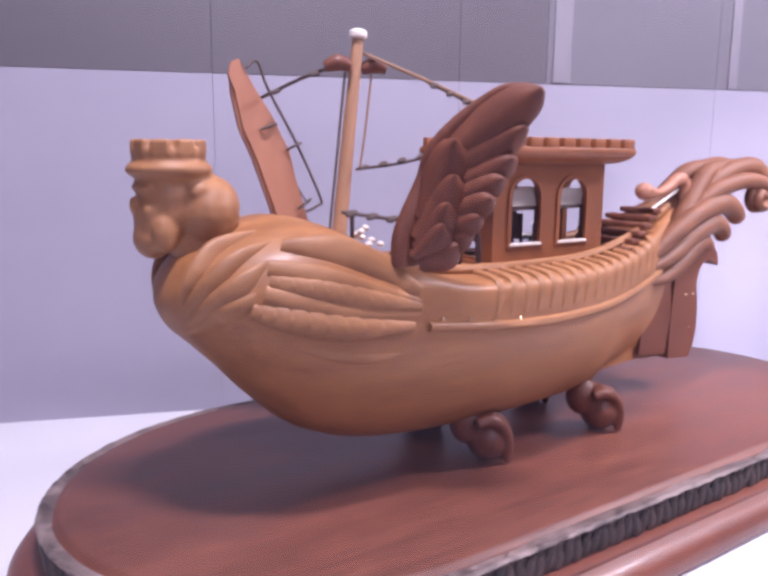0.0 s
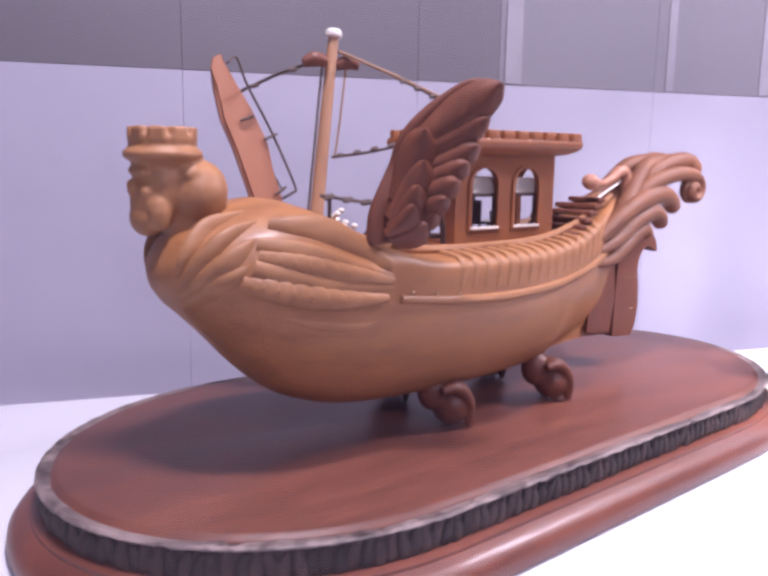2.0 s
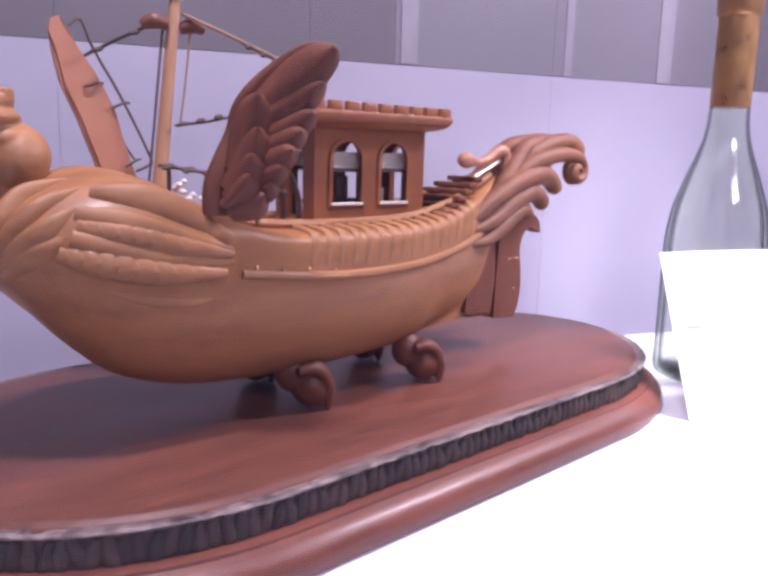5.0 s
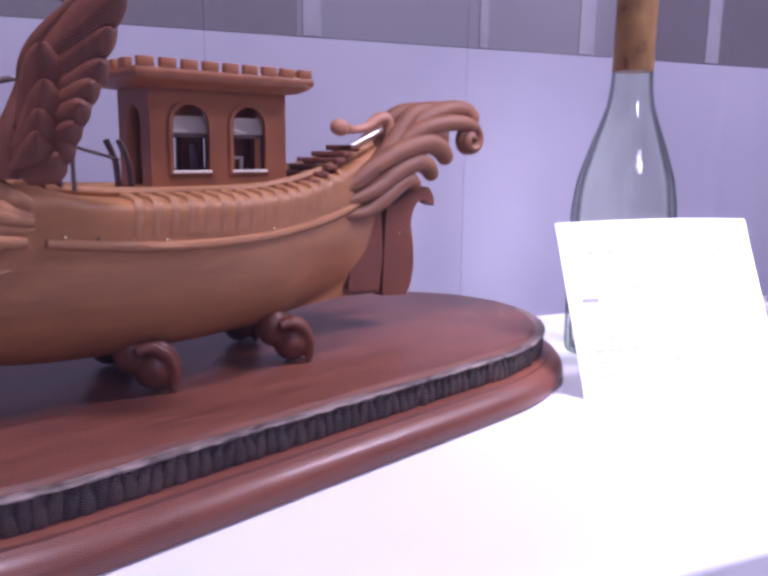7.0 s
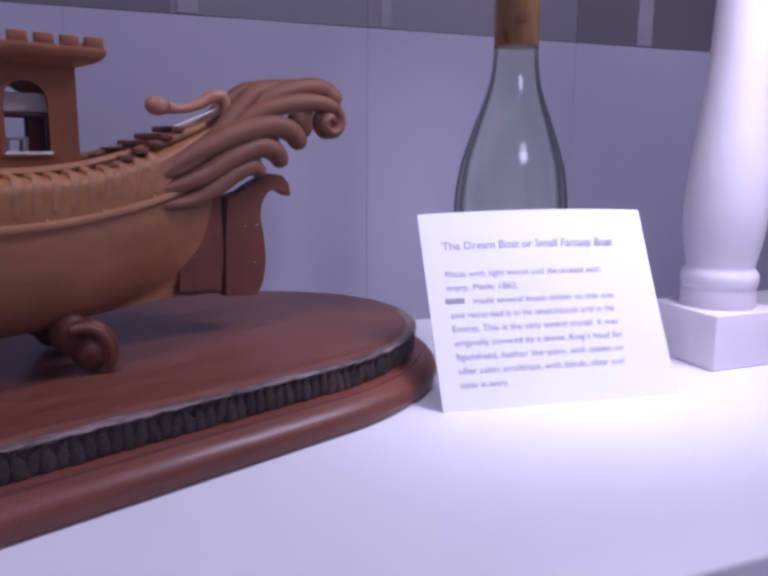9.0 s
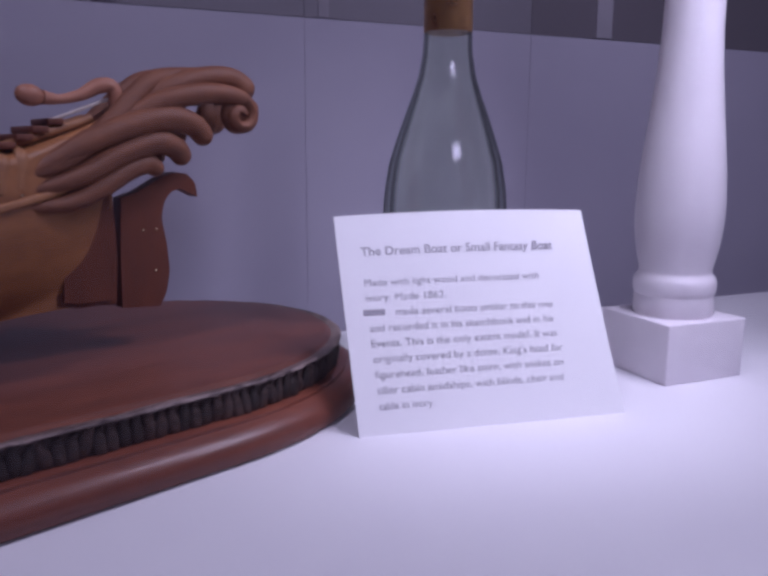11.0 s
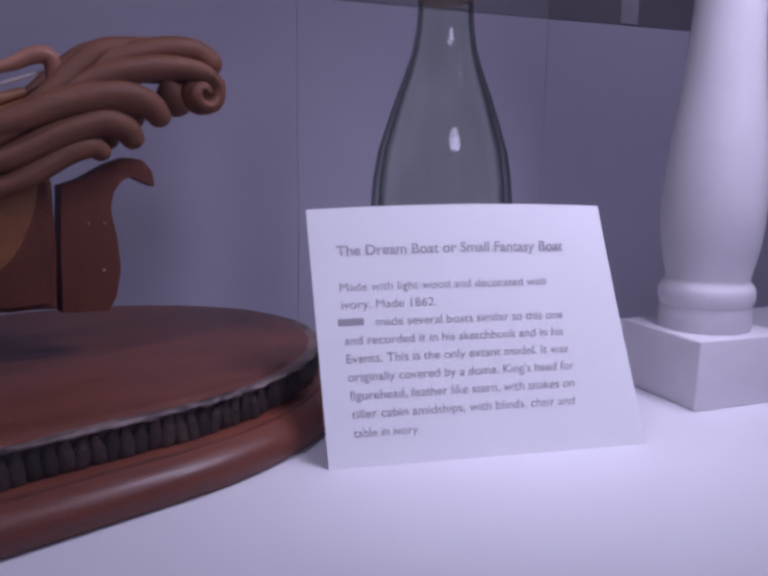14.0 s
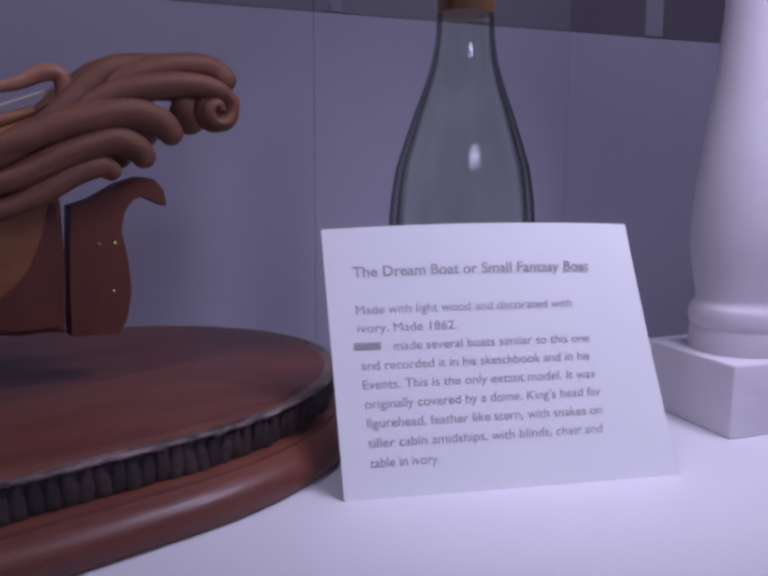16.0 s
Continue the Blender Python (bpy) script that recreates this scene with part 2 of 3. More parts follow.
def spline(table, x):
    """Smooth value at x through a short table of (x, value)."""
    if x <= table[0][0]:
        return table[0][1]
    for i in range(len(table) - 1):
        if x <= table[i + 1][0]:
            x1, y1 = table[i]
            x2, y2 = table[i + 1]
            x0, y0 = table[i - 1] if i else (2 * x1 - x2, y1)
            x3, y3 = table[i + 2] if i + 2 < len(table) else (2 * x2 - x1, y2)
            m1, m2 = (y2 - y0) / (x2 - x0), (y3 - y1) / (x3 - x1)
            h, t = x2 - x1, (x - x1) / (x2 - x1)
            return (2 * t ** 3 - 3 * t * t + 1) * y1 + (t ** 3 - 2 * t * t + t) * h * m1 + (3 * t * t - 2 * t ** 3) * y2 + (t ** 3 - t * t) * h * m2
    return table[-1][1]


def outline_solid(bm, outer, holes, to3, t0, t1):
    """A plate with holes: 2D loops laid into space by to3(a, b, depth), from depth t0 to t1."""
    layers = []
    for t in (t0, t1):
        loops = [[bm.verts.new(to3(a, b, t)) for a, b in loop] for loop in (outer, *holes)]
        edges = [bm.edges.new((lp[i], lp[(i + 1) % len(lp)])) for lp in loops for i in range(len(lp))]
        bmesh.ops.triangle_fill(bm, use_beauty=True, use_dissolve=False, edges=edges)
        layers.append(loops)
    for l0, l1 in zip(*layers):
        for i in range(len(l0)):
            j = (i + 1) % len(l0)
            bm.faces.new((l0[i], l0[j], l1[j], l1[i]))
    return bm


# ---- the case ----
TABLE = -0.005
solid("table_top", box(-1.4, 1.4, -0.183, 0.247, TABLE - 0.025, TABLE, 0.002), M_TABLE, "white painted display shelf with faint scuffs", "shelf", "structure")
solid("floor", box(-1.4, 1.4, -0.30, 0.316, TABLE - 0.06, TABLE - 0.036), M_TABLE, "white painted floor of the display case", "floor", "structure")
wall = new("wall_back", mesh_from(box(-1.4, 1.4, 0.321, 0.345, -0.1, 1.0), "wall_back", M_WALL))
tagged(wall, "pale lilac boarded back wall of the case", "wall", kind="structure")
SEAMS = [-1.37, -1.13, -0.89, -0.652, -0.415, -0.197, 0.069, 0.306, 0.543, 0.78, 1.017, 1.254]
for x0, x1 in zip(SEAMS, SEAMS[1:]):
    part("board", box(x0 + 0.0001, x1 - 0.0001, 0.3165, 0.3212, -0.06, 0.264, 0.0003), M_WALL, wall, smooth=False)
# Separate darker sheet where shade falls on the upper wall.
upper = new("wall_upper", mesh_from(box(-1.4, 1.4, 0.3185, 0.321, 0.2645, 1.0), "wall_upper", M_UPPER))
tagged(upper, "upper back wall in darker grey for shade, above the pale boards", "wall", kind="structure")
# The lighter panels carry the glass reflection in their colour.
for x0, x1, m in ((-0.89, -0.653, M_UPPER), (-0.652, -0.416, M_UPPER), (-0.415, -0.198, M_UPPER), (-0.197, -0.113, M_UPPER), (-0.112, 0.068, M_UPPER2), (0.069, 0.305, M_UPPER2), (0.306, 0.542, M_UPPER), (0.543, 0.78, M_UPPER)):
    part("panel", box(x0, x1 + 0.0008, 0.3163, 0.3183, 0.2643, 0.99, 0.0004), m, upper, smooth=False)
# Strips added for bright bars reflected in the glass; the wall has no trim.
for x0, x1 in ((-0.106, -0.088), (0.082, 0.092), (0.205, 0.225), (0.385, 0.405)):
    part("reflection_strip", box(x0, x1, 0.3150, 0.3162, 0.2655, 0.99, 0.0004), M_STRIP, upper, smooth=False)
solid("wall_side", box(-1.43, -1.4, -0.21, 0.345, -0.1, 1.0), M_WALL, "pale painted end wall of the display case", "wall", "structure")
solid("wall_side", box(1.4, 1.43, -0.21, 0.345, -0.1, 1.0), M_WALL, "pale painted end wall of the display case", "wall", "structure")
solid("ceiling", box(-1.43, 1.43, -0.21, 0.345, 1.0, 1.03), M_WALL, "pale painted top of the display case", "ceiling", "structure")
pane = solid("window_1", box(-1.4, 1.4, -0.206, -0.202, TABLE - 0.03, 1.0), M_PANE, "clear glass front of the display case", "glass pane", "structure", smooth=False)
pane.visible_shadow = False
# the gallery behind the camera
solid("gallery_floor", box(-3, 3, -3.2, 0.4, -1.05, -1.0), M_ROOM, "plain pale gallery floor", "floor", "structure")
solid("gallery_wall", box(-3, 3, -3.3, -3.2, -1.0, 2.6), M_ROOM, "plain pale lilac gallery wall", "wall", "structure")

# ---- plinth ----
K = 0.00117
TURN = 19.6
BOAT = pose(0, 0, 0, 0, 0, TURN) @ pose(-0.18 * 1.17, 0.12 * 1.17, 0)
TOPW = 27.0


def local(u, v, w=0.0):
    """From the boat's plan in thousandths of its model unit to metres."""
    return Vector((u * K, v * K, w * K))


def oval(off, n=160):
    """The plinth's outline at a distance off from its rim, evenly spaced, as points with outward normals."""
    half, r, rx, turn = 115.2, 107.2, 125.2, radians(1.66)
    raw = []
    m = 400
    for k in range(m):
        a = -math.pi / 2 + math.pi * k / m
        raw.append((half + rx * math.cos(a), r * math.sin(a), r * math.cos(a), rx * math.sin(a)))
    raw += [(half * (1 - 2 * k / m), r, 0.0, 1.0) for k in range(m)]
    raw += [(-x, -y, -nx, -ny) for x, y, nx, ny in raw]
    d = [0.0]
    for p, q in zip(raw, raw[1:] + raw[:1]):
        d.append(d[-1] + math.hypot(q[0] - p[0], q[1] - p[1]))
    pts, j = [], 0
    c, s = math.cos(turn), math.sin(turn)
    for i in range(n):
        t = d[-1] * i / n
        while d[j + 1] < t:
            j += 1
        x, y, nx, ny = raw[j]
        h = math.hypot(nx, ny)
        x, y, nx, ny = x + nx / h * off, y + ny / h * off, nx / h, ny / h
        pts.append((11.8 + x * c - y * s, 12.9 + x * s + y * c, (nx * c - ny * s, nx * s + ny * c)))
    return pts


def oval_solid(profile, n=160, cap_top=True):
    bm = bmesh.new()
    rings = []
    for off, w in profile:
        rings.append([bm.verts.new(local(u, v, w)) for u, v, _ in oval(off, n)])
    for a, b in zip(rings, rings[1:]):
        for k in range(n):
            bm.faces.new((a[k], a[(k + 1) % n], b[(k + 1) % n], b[k]))
    bm.faces.new(rings[0][::-1])
    bm.faces.new(rings[-1])
    return bm


plinth = thing("plinth", BOAT, "oval polished mahogany plinth with dark carved edge and worn rim", "plinth")
W0 = TABLE / K
part("base_moulding", oval_solid([(9, W0), (12, W0 + 1), (13.2, W0 + 4), (12.6, W0 + 8), (10, W0 + 11.5), (6, W0 + 13.5), (3.6, W0 + 14.5), (3.4, W0 + 16), (0.5, W0 + 16.8)]), M_BASE, plinth, "rounded reddish mahogany base moulding")
part("band", oval_solid([(-2.2, W0 + 16), (-2.2, TOPW - 1.5)]), M_FLUTE, plinth, "dark carved leaf band")
rim_bm = oval_solid([(-1.5, TOPW - 2.6), (0.5, TOPW - 2.2), (0.8, TOPW - 1.4), (0.2, TOPW - 0.8), (-1.0, TOPW - 0.6), (-2.4, TOPW - 1.3)], 480)
for v in rim_bm.verts:
    q = v.co * 900
    v.co.z += K * (0.35 * noise.noise(q) + 0.5 * noise.noise(v.co * 160))
    v.co.x += K * 0.5 * noise.noise(q + Vector((9, 2, 4)))
    v.co.y += K * 0.5 * noise.noise(q + Vector((3, 7, 1)))
part("rim", rim_bm, M_RIM, plinth, "worn pale rim")
part("top_board", oval_solid([(-1.9, TOPW - 3), (-1.9, TOPW - 1.5), (-4.0, TOPW - 1.7), (-6.0, TOPW - 0.9), (-7.4, TOPW + 0.2), (-9, TOPW + 0.6)]), M_PLINTH, plinth, "polished mahogany top board with long grain")

# ---- boat ----
boat = thing("model_boat", BOAT @ Matrix.Translation(local(0, 0, TOPW)), "carved fantasy boat model of pale and red wood on claw feet", "model boat")


def lb(u, v, w):
    return local(u, v, w - TOPW)


KEEL = [(-184, 113), (-180, 104), (-172, 96), (-160, 84), (-147, 70), (-130, 56), (-100, 47), (-53, 44), (0, 45), (40, 47.5), (75, 51), (95, 52), (112, 52), (120, 54)]
TOP = [(-184, 116), (-180, 126), (-170, 134), (-155, 141), (-138, 145), (-118, 141), (-100, 133), (-88, 125), (-70, 119), (-30, 117.5), (20, 118), (50, 121), (75, 127), (100, 135), (120, 142)]
BEAM = [(-184, 3), (-180, 16), (-170, 28), (-155, 38), (-130, 45), (-95, 47), (-40, 46), (0, 43), (40, 36), (75, 26), (100, 15), (120, 5)]
WIDE = [(-184, 114), (-170, 116), (-140, 115), (-100, 110), (-40, 106), (20, 106), (60, 112), (95, 120), (120, 128)]


def hull_section(u, n=28):
    k, t, b, m = spline(KEEL, u), spline(TOP, u), spline(BEAM, u), spline(WIDE, u)
    dome = min(1, max(0, (-80 - u) / 20))
    out = []
    for i in range(n + 1):
        a = math.pi / 2 - math.pi * i / n
        c, s = max(0, math.cos(a)), math.sin(a)
        if s >= 0:
            e = 2 / (2 + 4 * (1 - dome))
            out.append((b * c ** (0.9 * e), m + (t - m) * s ** e))
        else:
            out.append((max(b * c ** (0.68 + 2.2 * min(1, max(0, (u - 35) / 75)) + 0.4 * min(1, max(0, (-115 - u) / 60))), min(b, 3.4) if -s < 0.995 else 0), m + (k - m) * (-s) ** 1.0))
    return out


def hull_v(u, w):
    """Half breadth of the hull at height w."""
    sec = hull_section(u, 60)
    for (v0, w0), (v1, w1) in zip(sec[3:], sec[4:]):
        if w1 <= w <= w0 and w0 > w1:
            return v0 + (v1 - v0) * (w0 - w) / (w0 - w1)
    return sec[3][0] if w > sec[3][1] else 2.0


def hull_mesh():
    bm = bmesh.new()
    us = [-184 + 304 * i / 90 for i in range(91)]
    rings = []
    for u in us:
        sec = hull_section(u)
        loop = [(v, w) for v, w in sec] + [(-v, w) for v, w in sec[-2:0:-1]]
        rings.append([bm.verts.new(lb(u, v, w)) for v, w in loop])
    n = len(rings[0])
    for a, b in zip(rings, rings[1:]):
        for k in range(n):
            bm.faces.new((a[k], a[(k + 1) % n], b[(k + 1) % n], b[k]))
    bm.faces.new(rings[0][::-1])
    bm.faces.new(rings[-1])
    return bm


part("hull", hull_mesh(), M_HULL, boat, "smooth polished pale wood hull")


def on_hull(u, w, side, out=0.0):
    return lb(u, side * (hull_v(u, w) + out), w)


def hull_bar(name, pts, radii, side, material, out=0.0, seg=8, flat=1.0, parent=boat, label="", cuts=0):
    bm = bmesh.new()
    dense, rad = [], []
    m = 80 if cuts else 16
    for i in range(m + 1):
        x = i / m * (len(pts) - 1)
        u = spline([(j, p[0]) for j, p in enumerate(pts)], x)
        w = spline([(j, p[1]) for j, p in enumerate(pts)], x)
        r = spline([(j, q) for j, q in enumerate(radii)], x)
        dense.append(on_hull(u, w, side, out))
        rad.append(max(0.2, r) * K)
    add_tube(bm, dense, rad, seg, flat, 2, cuts)
    return part(name, bm, material, parent, label)


for side in (-1, 1):
    hull_bar("rubbing_strake", [(-90, 102), (-40, 97), (10, 97), (50, 101), (90, 109), (112, 116)], [2.0, 2.4, 2.2, 2.1, 2.0, 1.4], side, M_CARVE, 0.1)
    hull_bar("gunwale", [(-88, 123), (-60, 120), (-20, 119), (25, 120), (60, 126), (95, 136), (112, 142)], [2, 2.2, 2.2, 2.2, 2.2, 2.2, 2], side, M_CARVE, -1.0)
    # long carved feathers of the breast, swept aft
    for pts, radii, cuts in (
        ([(-146, 135), (-128, 132.5), (-110, 125), (-94, 116.5)], [3, 7.4, 6.6, 2.6], 0),
        ([(-153, 128), (-136, 124.5), (-115, 118), (-94, 112)], [3.6, 4.6, 3.8, 1.8], 0),
        ([(-153.5, 124), (-136, 120), (-115, 115), (-94, 110.5)], [2.2, 4.0, 3.6, 1.6], 11),
        ([(-155.5, 119.5), (-138, 114.5), (-116, 110), (-94, 107.5)], [3.4, 4.2, 3.4, 1.6], 0),
        ([(-160, 113.5), (-145, 109.5), (-122, 105), (-97, 103)], [2.6, 5.2, 4.8, 1.8], 10),
        ([(-147, 100), (-130, 94.5), (-113, 92), (-98, 93.5)], [0.5, 2.2, 2.2, 0.5], 0),
    ):
        hull_bar("long_feather", pts, radii, side, M_CARVE, 0.2 if cuts else -0.6, 20 if cuts else 14, 0.55, cuts=cuts)
    # folds of the drapery round the neck and breast
    for pts, radii in (
        ([(-150, 140), (-165, 133.5), (-174.5, 124), (-179, 114)], [0.8, 5.2, 4.6, 1.2]),
        ([(-147, 137), (-161, 130), (-171, 121), (-177.5, 111)], [0.8, 5.0, 5.2, 1.6]),
        ([(-150, 131), (-160, 123), (-168.5, 116), (-177, 107)], [0.8, 5.4, 5.4, 1.8]),
        ([(-155, 121), (-162, 114.5), (-169.5, 109.5), (-175.5, 102.5)], [0.8, 4.6, 4.8, 1.4]),
    ):
        hull_bar("breast_fold", pts, radii, side, M_CARVE, -1.6, 14, 0.5)

# upright ribs of the bulwark
STRAKE = [(-90, 102), (-40, 97), (10, 97), (50, 101), (90, 109), (112, 116)]
RAIL = [(-88, 123), (-60, 120), (-20, 119), (25, 120), (60, 126), (95, 136)]
for side in (-1, 1):
    for i in range(16):
        u = -52 + i * 8.3
        lo, hi = spline(STRAKE, u) + 5.5, spline(RAIL, u) - 1.0
        hull_bar("rib", [(u - 1.5, lo), (u, (lo + hi) / 2), (u + 2.5, hi)], [2.0, 2.7, 2.7], side, M_CARVE, -0.9, 10, 0.7)
stud_mesh = mesh_from(add_ball(bmesh.new(), (0, 0, 0), (1.1 * K,) * 3, 8), "stud", M_BRASS)
for side in (-1, 1):
    for u in (-83, -69, -55, -40, 18, 44, 72):
        w = spline([(-90, 102), (-40, 97), (10, 97), (50, 101), (90, 109), (112, 116)], u) + 3.2
        ob = new("stud", stud_mesh)
        ob.parent = boat
        ob.location = on_hull(u, w - 0.4, side, 0.0)


def carved(ob, size):
    """Melts the lumps of a carving into one skin."""
    r = ob.modifiers.new("skin", "REMESH")
    r.mode, r.voxel_size, r.use_smooth_shade = "VOXEL", size * K, True
    sm = ob.modifiers.new("worn", "SMOOTH")
    sm.factor, sm.iterations = 0.5, 5
    return ob


# figurehead: a plain carved crowned head, one mesh
bm = bmesh.new()
HU, HV = -176, 2


def hp(u, v, w):
    return lb(HU + u, HV + v, w)


def radii(a, b, c):
    return (a * K, b * K, c * K)


add_tube(bm, [hp(14, -2, 126), hp(5, 0, 140), hp(2, 0, 150)], [11 * K, 9 * K, 10 * K], 14)
add_ball(bm, hp(0, 0, 150), radii(12.5, 12, 16), 20)
add_ball(bm, hp(12.5, -2, 147.5), radii(13, 15, 14), 22, (0, 28, 0))
add_ball(bm, hp(0, 0, 152), radii(12.5, 11.5, 12), 20)
add_ball(bm, hp(-3, 0, 144), radii(11, 11, 11), 18)
add_ball(bm, hp(8, -1, 155), radii(10, 13.5, 7), 18)
add_ball(bm, hp(-8, 0, 137), radii(6.5, 8, 7.5), 14, (0, -20, 0))
add_ball(bm, hp(-12.5, 0, 149), radii(3, 2.4, 4.6), 10, (0, -20, 0))
add_ball(bm, hp(-10.5, 0, 156.5), radii(3.2, 9, 2.2), 12)
add_ball(bm, hp(-9.5, -5.5, 148), radii(3.5, 3.8, 4), 10)
add_ball(bm, hp(-9.5, 5.5, 148), radii(3.5, 3.8, 4), 10)
add_ball(bm, hp(-11.5, 0, 142.5), radii(2.6, 5.5, 1.5), 10)
add_ball(bm, hp(-5, -8.5, 140), radii(5, 3.6, 8), 10)
add_ball(bm, hp(-5, 8.5, 140), radii(5, 3.6, 8), 10)
add_tube(bm, [hp(0, 0, 159), hp(0, 0, 165), hp(0, 0, 170.5)], [12.5 * K, 13.2 * K, 13.6 * K], 32, steps=2)
add_tube(bm, [hp(0, 0, 160.6), hp(0, 0, 161.6), hp(0, 0, 163), hp(0, 0, 164.4), hp(0, 0, 165.2)], [14 * K, 15.6 * K, 16 * K, 15.6 * K, 14 * K], 32, steps=2)
for k in range(9):
    a = 360 * k / 9
    m = Matrix.Translation(hp(0, 0, 171.2)) @ pose(0, 0, 0, 0, 0, a) @ Matrix.Translation((11.6 * K, 0, 0)) @ Matrix.Diagonal((4.2 * K, 6.4 * K, 5.6 * K, 1))
    bmesh.ops.create_cube(bm, size=1, matrix=m)
carved(part("figurehead", bm, M_CARVE, boat, "plain carved crowned head of pale wood"), 0.9)

# mast and rigging
bm = bmesh.new()
add_tube(bm, [lb(-105, 0, 126), lb(-100, 0, 172), lb(-94.8, 0, 217)], [3.4 * K, 2.9 * K, 2.4 * K], 14)
mast = part("mast", bm, M_MAST, boat, "pale reddish wood mast")
bm = bmesh.new()
add_tube(bm, [lb(-94.8, 0, 216.6), lb(-94.7, 0, 217.6), lb(-94.6, 0, 219.4), lb(-94.5, 0, 220.6)], [2.9 * K, 3.9 * K, 3.8 * K, 2.4 * K], 16)
part("mast_cap", bm, M_IVORY, mast, "white ivory mast cap")
for u in (-104.5, -87):
    bm = bmesh.new()
    add_tube(bm, [lb(u - 5, 2, 204.5), lb(u, 0, 206.5), lb(u + 5, -2, 205)], [2.2 * K, 3.6 * K, 2.2 * K], 10)
    part("crosstree", bm, M_STERN, mast, "dark red crosstree block")


def cord(pts, r, material, name="cord", links=0):
    bm = bmesh.new()
    P = [lb(*p) for p in pts]
    add_tube(bm, P, [r * K] * len(P), 6, 1, 4)
    for i in range(links):
        t = (i + 0.5) / links
        a, b = P[0], P[-1]
        c = a.lerp(b, t)
        add_ball(bm, c, (r * 4.0 * K, r * 2.2 * K, r * 1.5 * K), 10, (0, -14, TURN))
    return part(name, bm, material, boat)


cord([(-92, 0, 211), (-75, -20, 200), (-62, -38, 190)], 0.8, M_TAN)
cord([(-74, -21, 199), (-68, -29, 194.5), (-62, -38, 189)], 0.8, M_ROPE, links=3)
cord([(-97, -2, 163), (-86, -18, 165.5), (-74, -38, 171)], 0.7, M_ROPE, name="chain", links=5)
cord([(-101, 0, 203), (-106, -1, 165), (-110, -2, 136)], 0.6, M_ROPE)
cord([(-88, 0, 203), (-91, 0, 180), (-94, 0, 162)], 0.5, M_TAN)
cord([(-103, 4, 206), (-107, 30, 202), (-117, 54, 194)], 0.8, M_ROPE, links=2)
cord([(-122, 54, 208), (-116, 56, 211.5), (-110, 57, 199), (-97, 57, 177), (-83, 56, 148), (-84, 56, 144), (-91, 55, 141)], 0.7, M_ROPE)
cord([(-117, 54, 194), (-112, 54, 180), (-101, 54, 160), (-92, 54, 146)], 0.5, M_ROPE)
for a, b in (((-119, 180), (-109, 183)), ((-106, 171), (-96, 174.5)), ((-100, 143), (-91, 147))):
    cord([(a[0], 46.8, a[1]), (b[0] - 4, 46.8, b[1] - 0.8), (b[0] + 3, 57, b[1])], 0.7, M_ROPE, name="rung")
cord([(-67.4, -24.0, 138.4), (-46.8, -16.0, 133.4)], 0.8, M_ROPE)
# dark rail across the fore deck
cord([(-112, -16, 146), (-102, -20, 144.5), (-86, -24, 142), (-72, -30, 140)], 0.9, M_ROPE, name="rail", links=5)
for u, v, w in ((-107, -16, 145), (-86, -24, 142), (-72, -30, 140)):
    cord([(u, v, 121), (u, v, w)], 0.9, M_ROPE, name="rail_post")
bm = bmesh.new()
for a in range(9):
    t = a * 0.7
    add_ball(bm, lb(-95 + 7 * math.cos(t), -8 + 6 * math.sin(t * 1.3), 131 + 1.3 * a % 9), radii(1.8, 1.6, 1.3), 8)
part("ivory_coil", bm, M_IVORY, boat, "small heap of cream ivory pieces at the mast foot")
bm = bmesh.new()
add_tube(bm, [lb(-92, -20, 122), lb(-88, -22, 128), lb(-80, -24, 128), lb(-76, -25, 121)], [2.5 * K, 3.2 * K, 3 * K, 2.2 * K], 10)
part("capstan", bm, M_DARK, boat, "small dark wooden deck fitting")


# wings of overlapping feathers
def feather(name, base, tip, width, thick, out, material, parent, bend=0.12, label=""):
    """A leaf from base to tip with a rounded end, cambered towards out."""
    b0, t0 = lb(*base), lb(*tip)
    d = t0 - b0
    o = Vector(out).normalized()
    side = d.cross(o).normalized()
    o = side.cross(d).normalized()
    bm = bmesh.new()
    n, m = 14, 8
    grid = []
    for i in range(n + 1):
        s = i / n
        wd = width * K * min(1.0, 0.55 + 0.9 * s)
        if s > 0.62:
            wd *= math.sqrt(max(0.015, 1 - ((s - 0.62) / 0.38) ** 2))
        c = b0 + d * s + o * (bend * d.length * (s * s - 0.3 * s))
        row = []
        for sgn in (1, -1):
            for j in range(m + 1):
                x = 2 * j / m - 1
                x = x if sgn > 0 else -x
                h = (1 - x * x) * thick * K * sgn * 0.6 + (1 - x * x) * thick * K * 0.5 + thick * K * 0.15 * sgn
                row.append(bm.verts.new(c + side * (x * wd / 2) + o * h))
        grid.append(row)
    q = len(grid[0])
    for a, b in zip(grid, grid[1:]):
        for k in range(q):
            bm.faces.new((a[k], a[(k + 1) % q], b[(k + 1) % q], b[k]))
    bm.faces.new(grid[0][::-1])
    bm.faces.new(grid[-1])
    return part(name, bm, material, parent, label)


